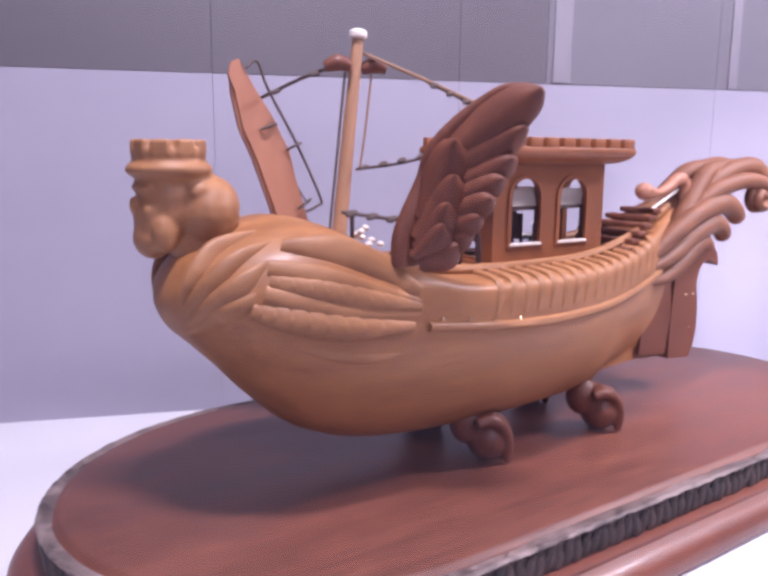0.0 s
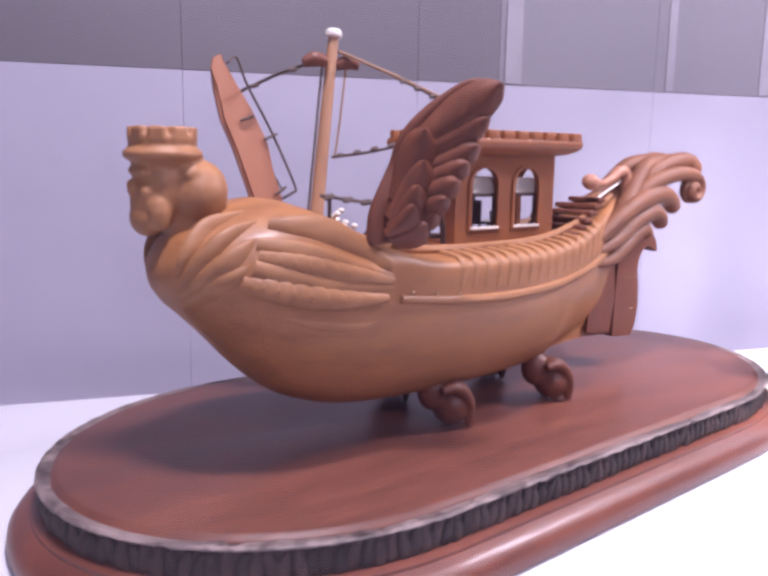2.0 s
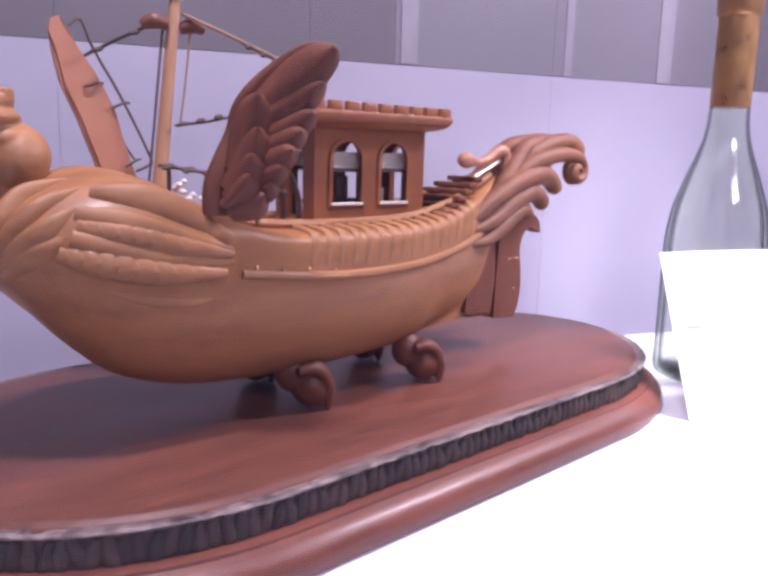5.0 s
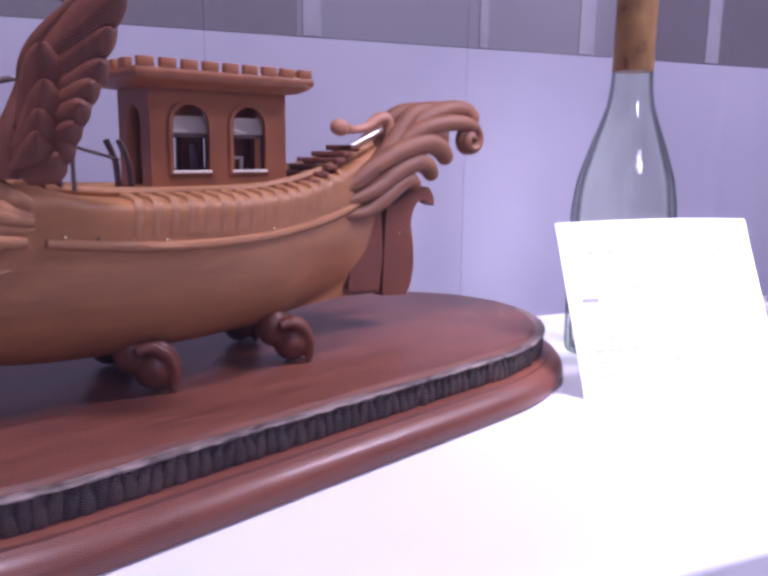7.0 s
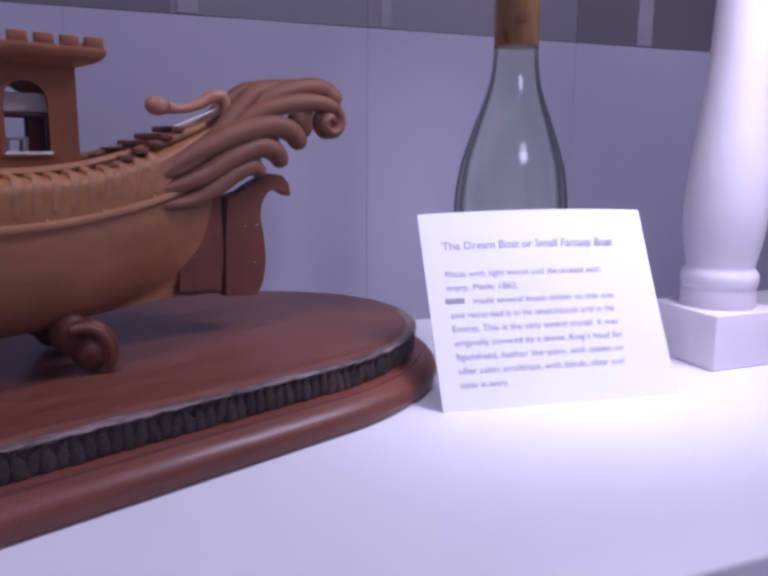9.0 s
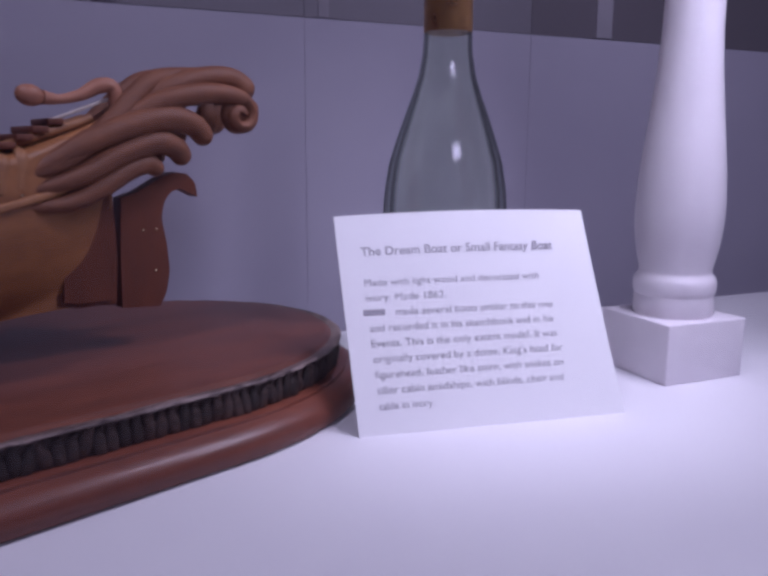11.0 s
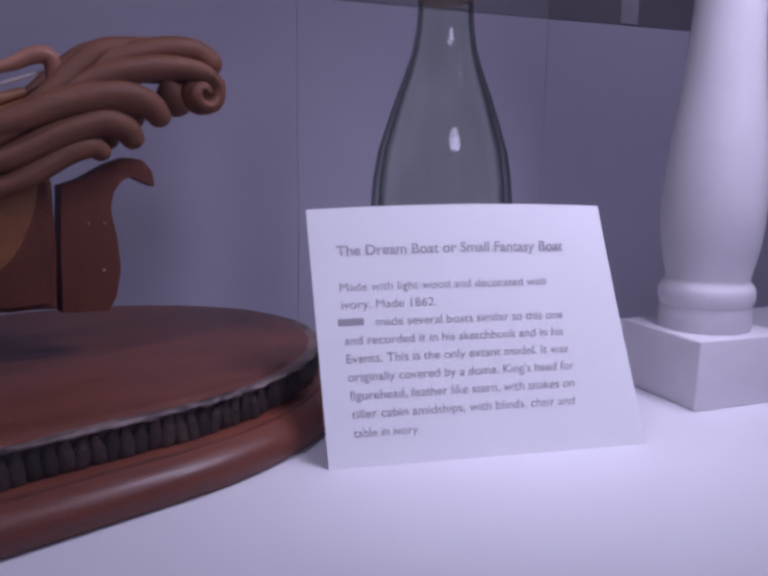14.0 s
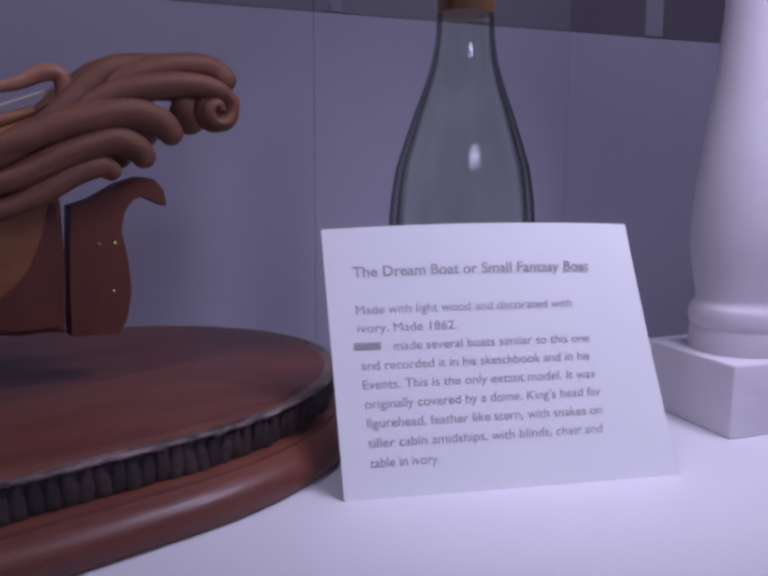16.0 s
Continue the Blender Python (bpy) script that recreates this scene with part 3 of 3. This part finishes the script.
WING_EDGE = [(-99, -43, 127), (-99, -44, 137), (-97, -45, 144), (-91, -47, 159), (-90, -50, 168), (-87, -54, 175), (-81, -60, 183), (-74, -70, 191), (-70, -80, 192)]
FEATHERS = [((-91, -52, 167), (-69, -84, 192), 17), ((-91, -51, 163), (-71, -79, 179), 14), ((-90, -50, 156), (-73, -76, 168), 14), ((-90, -49, 151), (-76, -74, 161), 13), ((-90, -48, 145), (-79, -72, 154), 13), ((-90, -47, 139), (-81, -68, 147), 12), ((-90, -46, 135), (-82, -63, 140), 12)]
COVERTS = [((-94, -48, 146), (-87, -60, 175), 17), ((-96, -48, 138), (-87, -60, 162), 15), ((-96, -48, 135), (-89, -59, 152), 14), ((-97, -48, 131), (-90, -58, 144), 13), ((-96, -48, 128), (-84, -57, 135), 14)]
wing = new("wing", mesh_from(add_tube(bmesh.new(), [lb(*p) for p in WING_EDGE], [r * K for r in (6.5, 7, 7, 6.5, 6.5, 6.5, 6, 5, 3)], 14, 0.55), "wing", M_WING))
wing.parent = boat
tagged(wing, "dark red stained wing with overlapping feathers")
for base, tip, wd in FEATHERS:
    feather("feather", base, tip, wd, 3.6, (-0.75, -0.65, 0.1), M_WING, wing, 0.05)
for base, tip, wd in COVERTS:
    feather("covert", base, tip, wd, 5.0, (-0.75, -0.65, 0.1), M_WING, wing, 0.06)
bm = bmesh.new()
outline_solid(bm, [(-111, 130), (-112, 140), (-121.5, 166), (-128, 180), (-131.6, 196), (-132, 204), (-130.8, 208.4), (-128.2, 209.6), (-125.6, 207.6), (-119, 197), (-112, 187), (-105, 170), (-99.5, 156), (-93.5, 138), (-92, 128)], [], lambda a, b, t: lb(a, t, b), 48, 53)
bmesh.ops.bevel(bm, geom=[e for e in bm.edges if len(e.link_faces) == 2 and e.calc_face_angle(0) > 1.0], offset=1.4 * K, segments=2, affect="EDGES")
far = part("far_wing", bm, M_BLADE, boat, "pale reddish smooth inner face of a raised wing")

# cabin with arched windows
cabin = new("cabin", mesh_from(add_box(bmesh.new(), -33 * K, 43 * K, -18 * K, 18 * K, (114 - TOPW) * K, (119.5 - TOPW) * K, 0.6 * K), "cabin", M_CABIN))
cabin.parent = boat
tagged(cabin, "polished red brown cabin with arched windows")


def arch(u0, u1, w0, w1, n=10):
    r = (u1 - u0) / 2
    c = (u0 + u1) / 2
    return [(u0, w0), (u1, w0)] + [(c + r * math.cos(math.pi * k / n), w1 - r * 0.95 + r * 0.95 * math.sin(math.pi * k / n)) for k in range(n + 1)]


WINDOWS = [(-22, -1.5, 127, 159.5), (9.8, 30, 127, 159.5)]
for s in (-1, 1):
    bm = bmesh.new()
    outline_solid(bm, [(-32, 119), (42, 119), (42, 167), (-32, 167)], [arch(w[0], w[1], w[2] - (6 if s > 0 else 0), w[3]) for w in WINDOWS], lambda a, b, t: lb(a, s * t, b), 13.5, 17)
    part("side_wall", bm, M_CABIN, cabin)
    for u0, u1, w0, w1 in WINDOWS:
        bm = bmesh.new()
        a0, a1 = arch(u0 - 1.2, u1 + 1.2, w0 - 1.2, w1 + 1.2), arch(u0 + 0.9, u1 - 0.9, w0 + 0.9, w1 - 0.9)
        outline_solid(bm, a0, [a1], lambda a, b, t: lb(a, s * t, b), 16.2, 17.8)
        fr = part("window_frame", bm, M_CABIN, cabin)
        bm = bmesh.new()
        add_box(bm, (u0 + 0.2) * K, (u1 - 0.2) * K, min(s * 13.8, s * 15) * K, max(s * 13.8, s * 15) * K, (143.5 - TOPW) * K, (145.5 - TOPW) * K, 0.3 * K)
        for x in (u0 + 0.9, u1 - 0.9):
            add_box(bm, (x - 0.9) * K, (x + 0.9) * K, min(s * 13.8, s * 15) * K, max(s * 13.8, s * 15) * K, (w0 - TOPW) * K, (144 - TOPW) * K, 0.3 * K)
        part("sash", bm, M_DARK, fr, "dark window sash")
        bm = bmesh.new()
        add_box(bm, (u0 + 0.1) * K, (u1 - 0.1) * K, min(s * 15.6, s * 18.4) * K, max(s * 15.6, s * 18.4) * K, (w0 - 0.2 - TOPW) * K, (w0 + 1.2 - TOPW) * K, 0.3 * K)
        part("sill", bm, M_IVORY, fr, "ivory sill")
        bm = bmesh.new()
        n = 8
        rings = []
        for k in range(n + 1):
            a = math.pi / 2 * k / n
            rings.append([bm.verts.new(lb(x, s * (14.6 - 2.6 * math.sin(a)), 153.5 - 8.5 * math.cos(a) * 1.0 + 0)) for x in (u0 - 1, u1 + 1)])
        for a, b in zip(rings, rings[1:]):
            bm.faces.new((a[0], a[1], b[1], b[0]))
        bmesh.ops.solidify(bm, geom=bm.faces[:], thickness=0.5 * K)
        part("blind", bm, M_IVORY, fr, "white ivory blind")
for u in (-32, 38.5):
    bm = bmesh.new()
    outline_solid(bm, [(-17, 119), (17, 119), (17, 167), (-17, 167)], [arch(-9, 9, 121, 158)], lambda a, b, t: lb(u + t, a * 0.79, b), 0, 3.5)
    part("end_wall", bm, M_CABIN, cabin, "end wall with an arched door opening")
bm = bmesh.new()
rings = []
for o, w in ((0, 165.5), (4, 166.3), (7.5, 168), (9.3, 170.2), (9.6, 172), (9.0, 173.4), (6, 173.6)):
    rings.append([bm.verts.new(lb(*c, w)) for c in ((-33 - o, -18 - o), (43 + o, -18 - o), (43 + o, 18 + o), (-33 - o, 18 + o))])
for a, b in zip(rings, rings[1:]):
    for k in range(4):
        bm.faces.new((a[k], a[(k + 1) % 4], b[(k + 1) % 4], b[k]))
bm.faces.new(rings[0][::-1])
bm.faces.new(rings[-1])
roof = part("roof", bm, M_CABIN, cabin, "moulded cabin roof with battlements")
merlon = mesh_from(add_box(bmesh.new(), -3.9 * K, 3.9 * K, -1.8 * K, 1.8 * K, 0, 5.0 * K, 0.7 * K), "merlon", M_CABIN)
spots = [(-37 + 10.6 * i, s * 25.4, 0) for i in range(9) for s in (-1, 1)] + [(x, -13 + 13 * i, 90) for i in range(3) for x in (-40.4, 50.4)]
for u, v, a in spots:
    ob = new("merlon", merlon)
    ob.parent = roof
    ob.matrix_local = Matrix.Translation(lb(u, v, 172.8)) @ pose(0, 0, 0, 0, 0, a)
# ivory chair and table inside
bm = bmesh.new()
add_box(bm, 14 * K, 24 * K, -5 * K, 5 * K, (133 - TOPW) * K, (134.5 - TOPW) * K, 0.3 * K)
for x in (15, 23):
    for y in (-4, 4):
        add_box(bm, (x - 0.7) * K, (x + 0.7) * K, (y - 0.7) * K, (y + 0.7) * K, (119 - TOPW) * K, (133.2 - TOPW) * K)
part("cabin_table", bm, M_IVORY, cabin, "tiny ivory table")
bm = bmesh.new()
add_box(bm, -2 * K, 6 * K, -4 * K, 4 * K, (128 - TOPW) * K, (129.3 - TOPW) * K, 0.3 * K)
add_box(bm, -2 * K, -0.6 * K, -4 * K, 4 * K, (128 - TOPW) * K, (141 - TOPW) * K, 0.4 * K)
for x in (-1.2, 5.2):
    for y in (-3.3, 3.3):
        add_box(bm, (x - 0.6) * K, (x + 0.6) * K, (y - 0.6) * K, (y + 0.6) * K, (119 - TOPW) * K, (128.2 - TOPW) * K)
part("cabin_chair", bm, M_DARK, cabin, "tiny dark chair")
# doorway furniture in front of the cabin
for u, v in ((-44, -22), (-44, -8)):
    cord([(u, v, 118), (u - 1, v, 132), (u - 5, v, 142)], 1.4, M_DARK, name="stanchion")

# stern: steps, tiller, scrolled tail feathers, rudder
for i in range(6):
    u0, w0 = 50 + 8 * i, 120 + 3.6 * i
    b = spline(BEAM, u0 + 4) - 6
    part("step", add_box(bmesh.new(), u0 * K, (u0 + 7) * K, -b * K, b * K, (w0 - TOPW) * K, (w0 + 3 - TOPW) * K, 0.6 * K), M_WING, boat, "dark stern step")
bm = bmesh.new()
add_tube(bm, [lb(123, -6, 132), lb(124, -6, 148), lb(122.5, -6, 156), lb(116, -6, 156.5), lb(107, -7, 152), lb(97, -8, 149.5), lb(89, -9, 150)], [3.8 * K, 3.4 * K, 3.6 * K, 3.8 * K, 2.8 * K, 2.2 * K, 3.4 * K], 10)
tiller = part("tiller", bm, M_BLADE, boat, "curved wooden tiller")
bm = bmesh.new()
add_ball(bm, lb(83.5, -10, 150.6), radii(6.2, 4.8, 4.8), 14, (0, 10, 0))
part("knob", bm, M_BLADE, tiller)
cord([(92, -8, 140), (108, -6, 146), (124, -4, 152)], 0.9, M_IVORY, name="ivory_rod")

bm = bmesh.new()
outline_solid(bm, [(91, 54), (100, 51.8), (119.5, 52), (120.4, 75), (120.6, 106), (108, 112), (98, 100), (92, 76)], [], lambda a, b, t: lb(a, t, b), -6, 6)
bmesh.ops.bevel(bm, geom=[e for e in bm.edges if len(e.link_faces) == 2 and e.calc_face_angle(0) > 1.0], offset=2.4 * K, segments=2, affect="EDGES")
part("sternpost", bm, M_STERN, boat, "dark red brown sternpost")
tail = new("tail", mesh_from(add_tube(bmesh.new(), [lb(86, 0, 112), lb(112, 0, 127), lb(126, 0, 139), lb(142, 0, 148), lb(162, 0, 153)], [14 * K, 12 * K, 9 * K, 8 * K, 5 * K], 14, 0.8), "tail", M_TAIL))
tail.parent = boat
tagged(tail, "scrolled feather tail of pale carved wood")
STRANDS = [
    ([(116, -3, 126), (130, -6, 141), (141, -8, 151), (151, -9, 157.5), (170, -10, 163.5), (185, -10, 164), (192, -10, 159.5)], [4, 5.5, 6, 6, 5.2, 5.2, 6]),
    ([(114, -8, 131), (129, -12, 142.5), (147, -14, 151.5), (168, -15, 155.5), (185, -15, 154.5), (193.5, -15, 149)], [4, 5, 5.2, 4.8, 4.4, 3.8]),
    ([(79, -22, 118), (104, -19, 130.5), (128, -16, 139), (147, -15, 142.5), (160, -14, 139.5), (165, -14, 134.5)], [2.4, 5, 5.8, 6, 5.6, 5]),
    ([(77, -22, 109.5), (100, -19, 115.5), (121, -16, 125.5), (139, -15, 131), (149, -14, 128.5), (152.5, -14, 124.5)], [2.2, 4.8, 5.6, 5.6, 5.4, 4.8]),
    ([(75, -23, 102.5), (94, -19, 103.5), (110, -17, 110), (124, -15, 117.5), (134, -14, 120.5), (138.5, -14, 118.5)], [1.6, 4.0, 4.8, 4.8, 4.6, 4]),
    ([(72, -22, 115), (94, -19, 123), (116, -13, 137), (132, -9, 152), (145, -7, 161), (168, -6, 165)], [2.5, 4.5, 5, 5, 5, 3.5]),
]
for s in (1, -1):
    for pts, rr in STRANDS:
        bm = bmesh.new()
        P = [lb(u, v * s, w) for u, v, w in pts]
        add_tube(bm, P, [1.08 * r * K for r in rr], 12)
        add_ball(bm, P[-1], tuple(K * rr[-1] * c for c in (1.1, 1.05, 1.05)), 12)
        part("tail_feather", bm, M_TAIL, tail)
    # the round curl
    bm = bmesh.new()
    spiral = [lb(186 + (8.6 - 0.72 * i) * math.cos(1.2 - 0.75 * i), (-15 - 0.3 * i) * s, 145 + (8.6 - 0.72 * i) * math.sin(1.2 - 0.75 * i)) for i in range(11)]
    add_tube(bm, spiral, [K * (4.0 - 0.2 * i) for i in range(11)], 10, 1.3, 4)
    add_ball(bm, lb(186, -13 * s, 145), radii(9.5, 5, 9.5), 18)
    part("curl", bm, M_TAIL, tail, "round spiral curl")
bm = bmesh.new()
RUD = [(122.2, 49), (142, 47.5), (146, 54), (148.5, 66), (147.5, 80), (145.2, 93), (147, 101), (151, 106), (156, 107.5), (160.5, 105.5), (166, 103), (165, 110), (160.5, 115), (154, 116), (145, 113), (133, 106.5), (124.5, 104), (122.6, 75)]
outline_solid(bm, RUD, [], lambda a, b, t: lb(a, t, b), -4.5, 4.5)
bmesh.ops.bevel(bm, geom=[e for e in bm.edges if len(e.link_faces) == 2 and e.calc_face_angle(0) > 1.2], offset=2.2 * K, segments=3, affect="EDGES")
rudder = part("rudder", bm, M_STERN, boat, "red brown rudder with a bird head top")
for u, w in ((135, 87.5), (142, 87.5), (140.5, 66.5)):
    bm = bmesh.new()
    add_ball(bm, lb(u, -4.8, w), radii(0.9, 0.6, 0.9), 8)
    part("pin", bm, M_BRASS, rudder, "brass pin")


# claw feet
def foot(u, v):
    bm = bmesh.new()
    s = -1 if v < 0 else 1
    add_ball(bm, lb(u - 5, v - s * 5, 46), radii(9, 8, 10), 18)
    add_ball(bm, lb(u + 2.5, v, 38.5), radii(9.5, 10.5, 10), 18)
    for dv, du in ((-8.5, -4), (-3, 0), (3, 0), (8.5, -3)):
        P = [lb(u - 5 + du, v + dv * 0.7, 49), lb(u + 2 + du, v + dv * 0.9, 50), lb(u + 8 + du, v + dv, 46.5), lb(u + 11.5 + du, v + dv * 1.05, 40), lb(u + 12 + du, v + dv * 1.05, 33.5), lb(u + 11 + du, v + dv * 1.05, 28.4)]
        add_tube(bm, P, [2.6 * K, 3.0 * K, 3.2 * K, 3.0 * K, 2.5 * K, 1.4 * K], 10)
    return carved(part("claw_foot", bm, M_STERN, boat, "carved claw foot"), 0.7)


for u in (-42, 35):
    for v in (-26, 26):
        foot(u, v)

# ---- label card ----
C0, C1 = Vector((0.003, 0.0105, TABLE)), Vector((0.165, -0.0122, TABLE))
cx = (C1 - C0).normalized()
lean = Vector((0.0066, 0.0612, 0.1113)) - C0
cy = (lean - cx * lean.dot(cx)).normalized()
cz = cx.cross(cy)
CARD = Matrix.Translation(C0) @ Matrix((cx, cy, cz)).transposed().to_4x4()
CW, CH, SKEW = 0.1636, 0.1268, -0.0035
bm = bmesh.new()
nx, ny = 16, 10
sheets = []
for t in (0, -0.0006):
    sheets.append([[bm.verts.new((CW * (0.5 + (i / nx - 0.5) * (1 - 0.038 * j / ny)) - CW * 0.019 * j / ny + SKEW * j / ny, CH * j / ny, t + 0.022 * (j / ny) ** 2 * (0.25 - (i / nx - 0.5) ** 2) + 0.004 * (i / nx) * (j / ny) ** 2)) for i in range(nx + 1)] for j in range(ny + 1)])
for k, g in enumerate(sheets):
    for j in range(ny):
        for i in range(nx):
            bm.faces.new((g[j][i], g[j][i + 1], g[j + 1][i + 1], g[j + 1][i]))
loops = [[g[0][i] for i in range(nx + 1)] + [g[j][nx] for j in range(1, ny + 1)] + [g[ny][i] for i in range(nx - 1, -1, -1)] + [g[j][0] for j in range(ny - 1, 0, -1)] for g in sheets]
for i in range(len(loops[0])):
    j = (i + 1) % len(loops[0])
    bm.faces.new((loops[0][i], loops[0][j], loops[1][j], loops[1][i]))
card = new("label_card", mesh_from(bm, "label_card", M_PAPER))
card.matrix_world = CARD
tagged(card, "white printed label card leaning on a green bottle", "label card")


def card_depth(x, y):
    a, b = x / CW, y / CH
    return 0.022 * b * b * (0.25 - (a - 0.5) ** 2) + 0.004 * a * b * b + 0.00025


def settle(x, y):
    """The print sits a little low on the card, its lines wider towards the top."""
    return 0.0128 + (x - 0.0168) * (0.93 + 0.09 * (y - 0.03) / 0.078), y - 0.001 - 0.002 * (y - 0.02) / 0.09


def line_of_text(words, x0, x1, y, size, bold=0.0):
    cu = bpy.data.curves.new("line", "FONT")
    cu.body, cu.size, cu.offset = words, size, bold
    tmp = bpy.data.objects.new("line", cu)
    scene.collection.objects.link(tmp)
    bpy.context.view_layer.update()
    me = bpy.data.meshes.new_from_object(tmp.evaluated_get(bpy.context.evaluated_depsgraph_get()))
    bpy.data.objects.remove(tmp)
    xs = [v.co.x for v in me.vertices]
    lo, hi = min(xs), max(xs)
    for v in me.vertices:
        v.co.x = 1.04 * (x0 + (v.co.x - lo) / (hi - lo) * (x1 - x0)) + 0.002
        v.co.y = 0.968 * (v.co.y + y)
        v.co.x, v.co.y = settle(v.co.x, v.co.y)
        v.co.z = card_depth(v.co.x, v.co.y)
        v.co.x += SKEW * v.co.y / CH
    me.materials.append(M_INK)
    ob = new("text_line", me)
    ob.parent = card
    return ob


def ink_bar(x0, x1, y0, y1):
    bm = bmesh.new()
    vs = [bm.verts.new((x + SKEW * y / CH, y, card_depth(x, y))) for x, y in (settle(x0, y0), settle(x1, y0), settle(x1, y1), settle(x0, y1))]
    bm.faces.new(vs)
    part("text_bar", bm, M_INK, card, smooth=False)


line_of_text("The Dream Boat or Small Fantasy Boat", 0.0145, 0.1275, 0.1085, 0.0078, 0.00012)
LINES = [("Made with light wood and decorated with", 0.0145, 0.1185), ("ivory. Made 1862.", 0.0145, 0.061), ("made several boats similar to this one", 0.0305, 0.1275), ("and recorded it in his sketchbook and in his", 0.0145, 0.1275), ("Events. This is the only extant model. It was", 0.0145, 0.130), ("originally covered by a dome. King's head for", 0.0145, 0.1335), ("figurehead, feather like stern, with snakes on", 0.0145, 0.1335), ("tiller cabin amidships, with blinds, chair and", 0.0145, 0.1335), ("table in ivory.", 0.0145, 0.0485)]
for i, (words, x0, x1) in enumerate(LINES):
    line_of_text(words, x0, x1, 0.0895 - 0.0093 * i, 0.0064)
ink_bar(0.0145, 0.0275, 0.968 * (0.0895 - 0.0186 + 0.0006), 0.968 * (0.0895 - 0.0186 + 0.0042))

# ---- bottle ----
bottle = thing("wine_bottle", pose(0.0990, 0.0995, TABLE), "empty green glass wine bottle with tan foil neck", "bottle")
OUT = [(0.032, 0.001), (0.038, 0.004), (0.039, 0.010), (0.039, 0.118), (0.038, 0.130), (0.0355, 0.146), (0.031, 0.161), (0.0265, 0.175), (0.0215, 0.189), (0.0175, 0.202), (0.0152, 0.216), (0.0146, 0.230), (0.0143, 0.300), (0.0158, 0.302), (0.0158, 0.312), (0.0135, 0.314)]
OUT = [(1.055 * r, z) for r, z in OUT]
part("glass_body", lathe(OUT, 64), M_BOTTLE, bottle, "clear green glass body")
part("inner_glass", lathe([(0.90 * r, 0.002 + z * 0.992) for r, z in OUT], 64), M_BOTTLE, bottle)
part("foil_capsule", lathe([(0.0156, 0.229), (0.0158, 0.2295), (0.0155, 0.300), (0.0175, 0.302), (0.0175, 0.315), (0.012, 0.3175)], 40), M_FOIL, bottle, "worn tan foil capsule")

# ---- baluster ----
bal = thing("baluster", pose(0.2585, 0.052, TABLE), "white painted turned wooden baluster on a square block", "baluster")
part("block", box(-0.034, 0.034, -0.034, 0.034, 0, 0.0415, 0.0012), M_WHITE, bal)
part("turned_shaft", lathe([(0.0265, 0.0415), (0.0272, 0.0425), (0.0270, 0.0535), (0.0262, 0.0555), (0.0272, 0.0570), (0.0281, 0.0600), (0.0281, 0.0650), (0.0268, 0.0685), (0.0246, 0.0705), (0.0243, 0.0730), (0.0262, 0.0810), (0.0284, 0.0930), (0.0296, 0.1060), (0.0297, 0.1180), (0.0286, 0.1380), (0.0262, 0.1610), (0.0236, 0.1840), (0.0212, 0.2080), (0.0196, 0.2320), (0.0187, 0.2700), (0.0185, 0.3300), (0.0190, 0.3880), (0.026, 0.395), (0.026, 0.41), (0.022, 0.42), (0.025, 0.46), (0.030, 0.50), (0.028, 0.54)], 48), M_WHITE, bal)
part("top_block", box(-0.034, 0.034, -0.034, 0.034, 0.54, 0.60, 0.0012), M_WHITE, bal)

# ---- carved leaves of the plinth's band, last ----
hh = (TOPW - 2 - W0 - 16.5) / 2
leaves = []
for k in range(4):
    leaf_bm = bmesh.new()
    lean = (-0.9, 0.5, 0.9, -0.4)[k]
    add_tube(leaf_bm, [Vector((-lean * K, 0, -hh * K)), Vector((0.3 * K, 0.9 * K, -0.2 * hh * K)), Vector((lean * K, 0.7 * K, hh * (0.62 + 0.1 * k) * K))], [2.6 * K, (2.9 + 0.3 * (k % 2)) * K, 1.5 * K], 8, 0.45, 2)
    add_ball(leaf_bm, Vector((lean * K, 0.9 * K, hh * (0.55 + 0.1 * k) * K)), (1.7 * K, 1.1 * K, 1.2 * K), 8)
    leaves.append(mesh_from(leaf_bm, "leaf", M_FLUTE))
for u, v, nn in oval(-2.2, 230):
    ob = new("leaf", random.choice(leaves))
    ob.parent = plinth
    ob.matrix_local = Matrix.Translation(local(u, v, (TOPW - 2 + W0 + 16.5) / 2)) @ pose(0, 0, 0, random.uniform(-8, 8), random.uniform(-14, 14), math.degrees(math.atan2(nn[1], nn[0])) - 90)
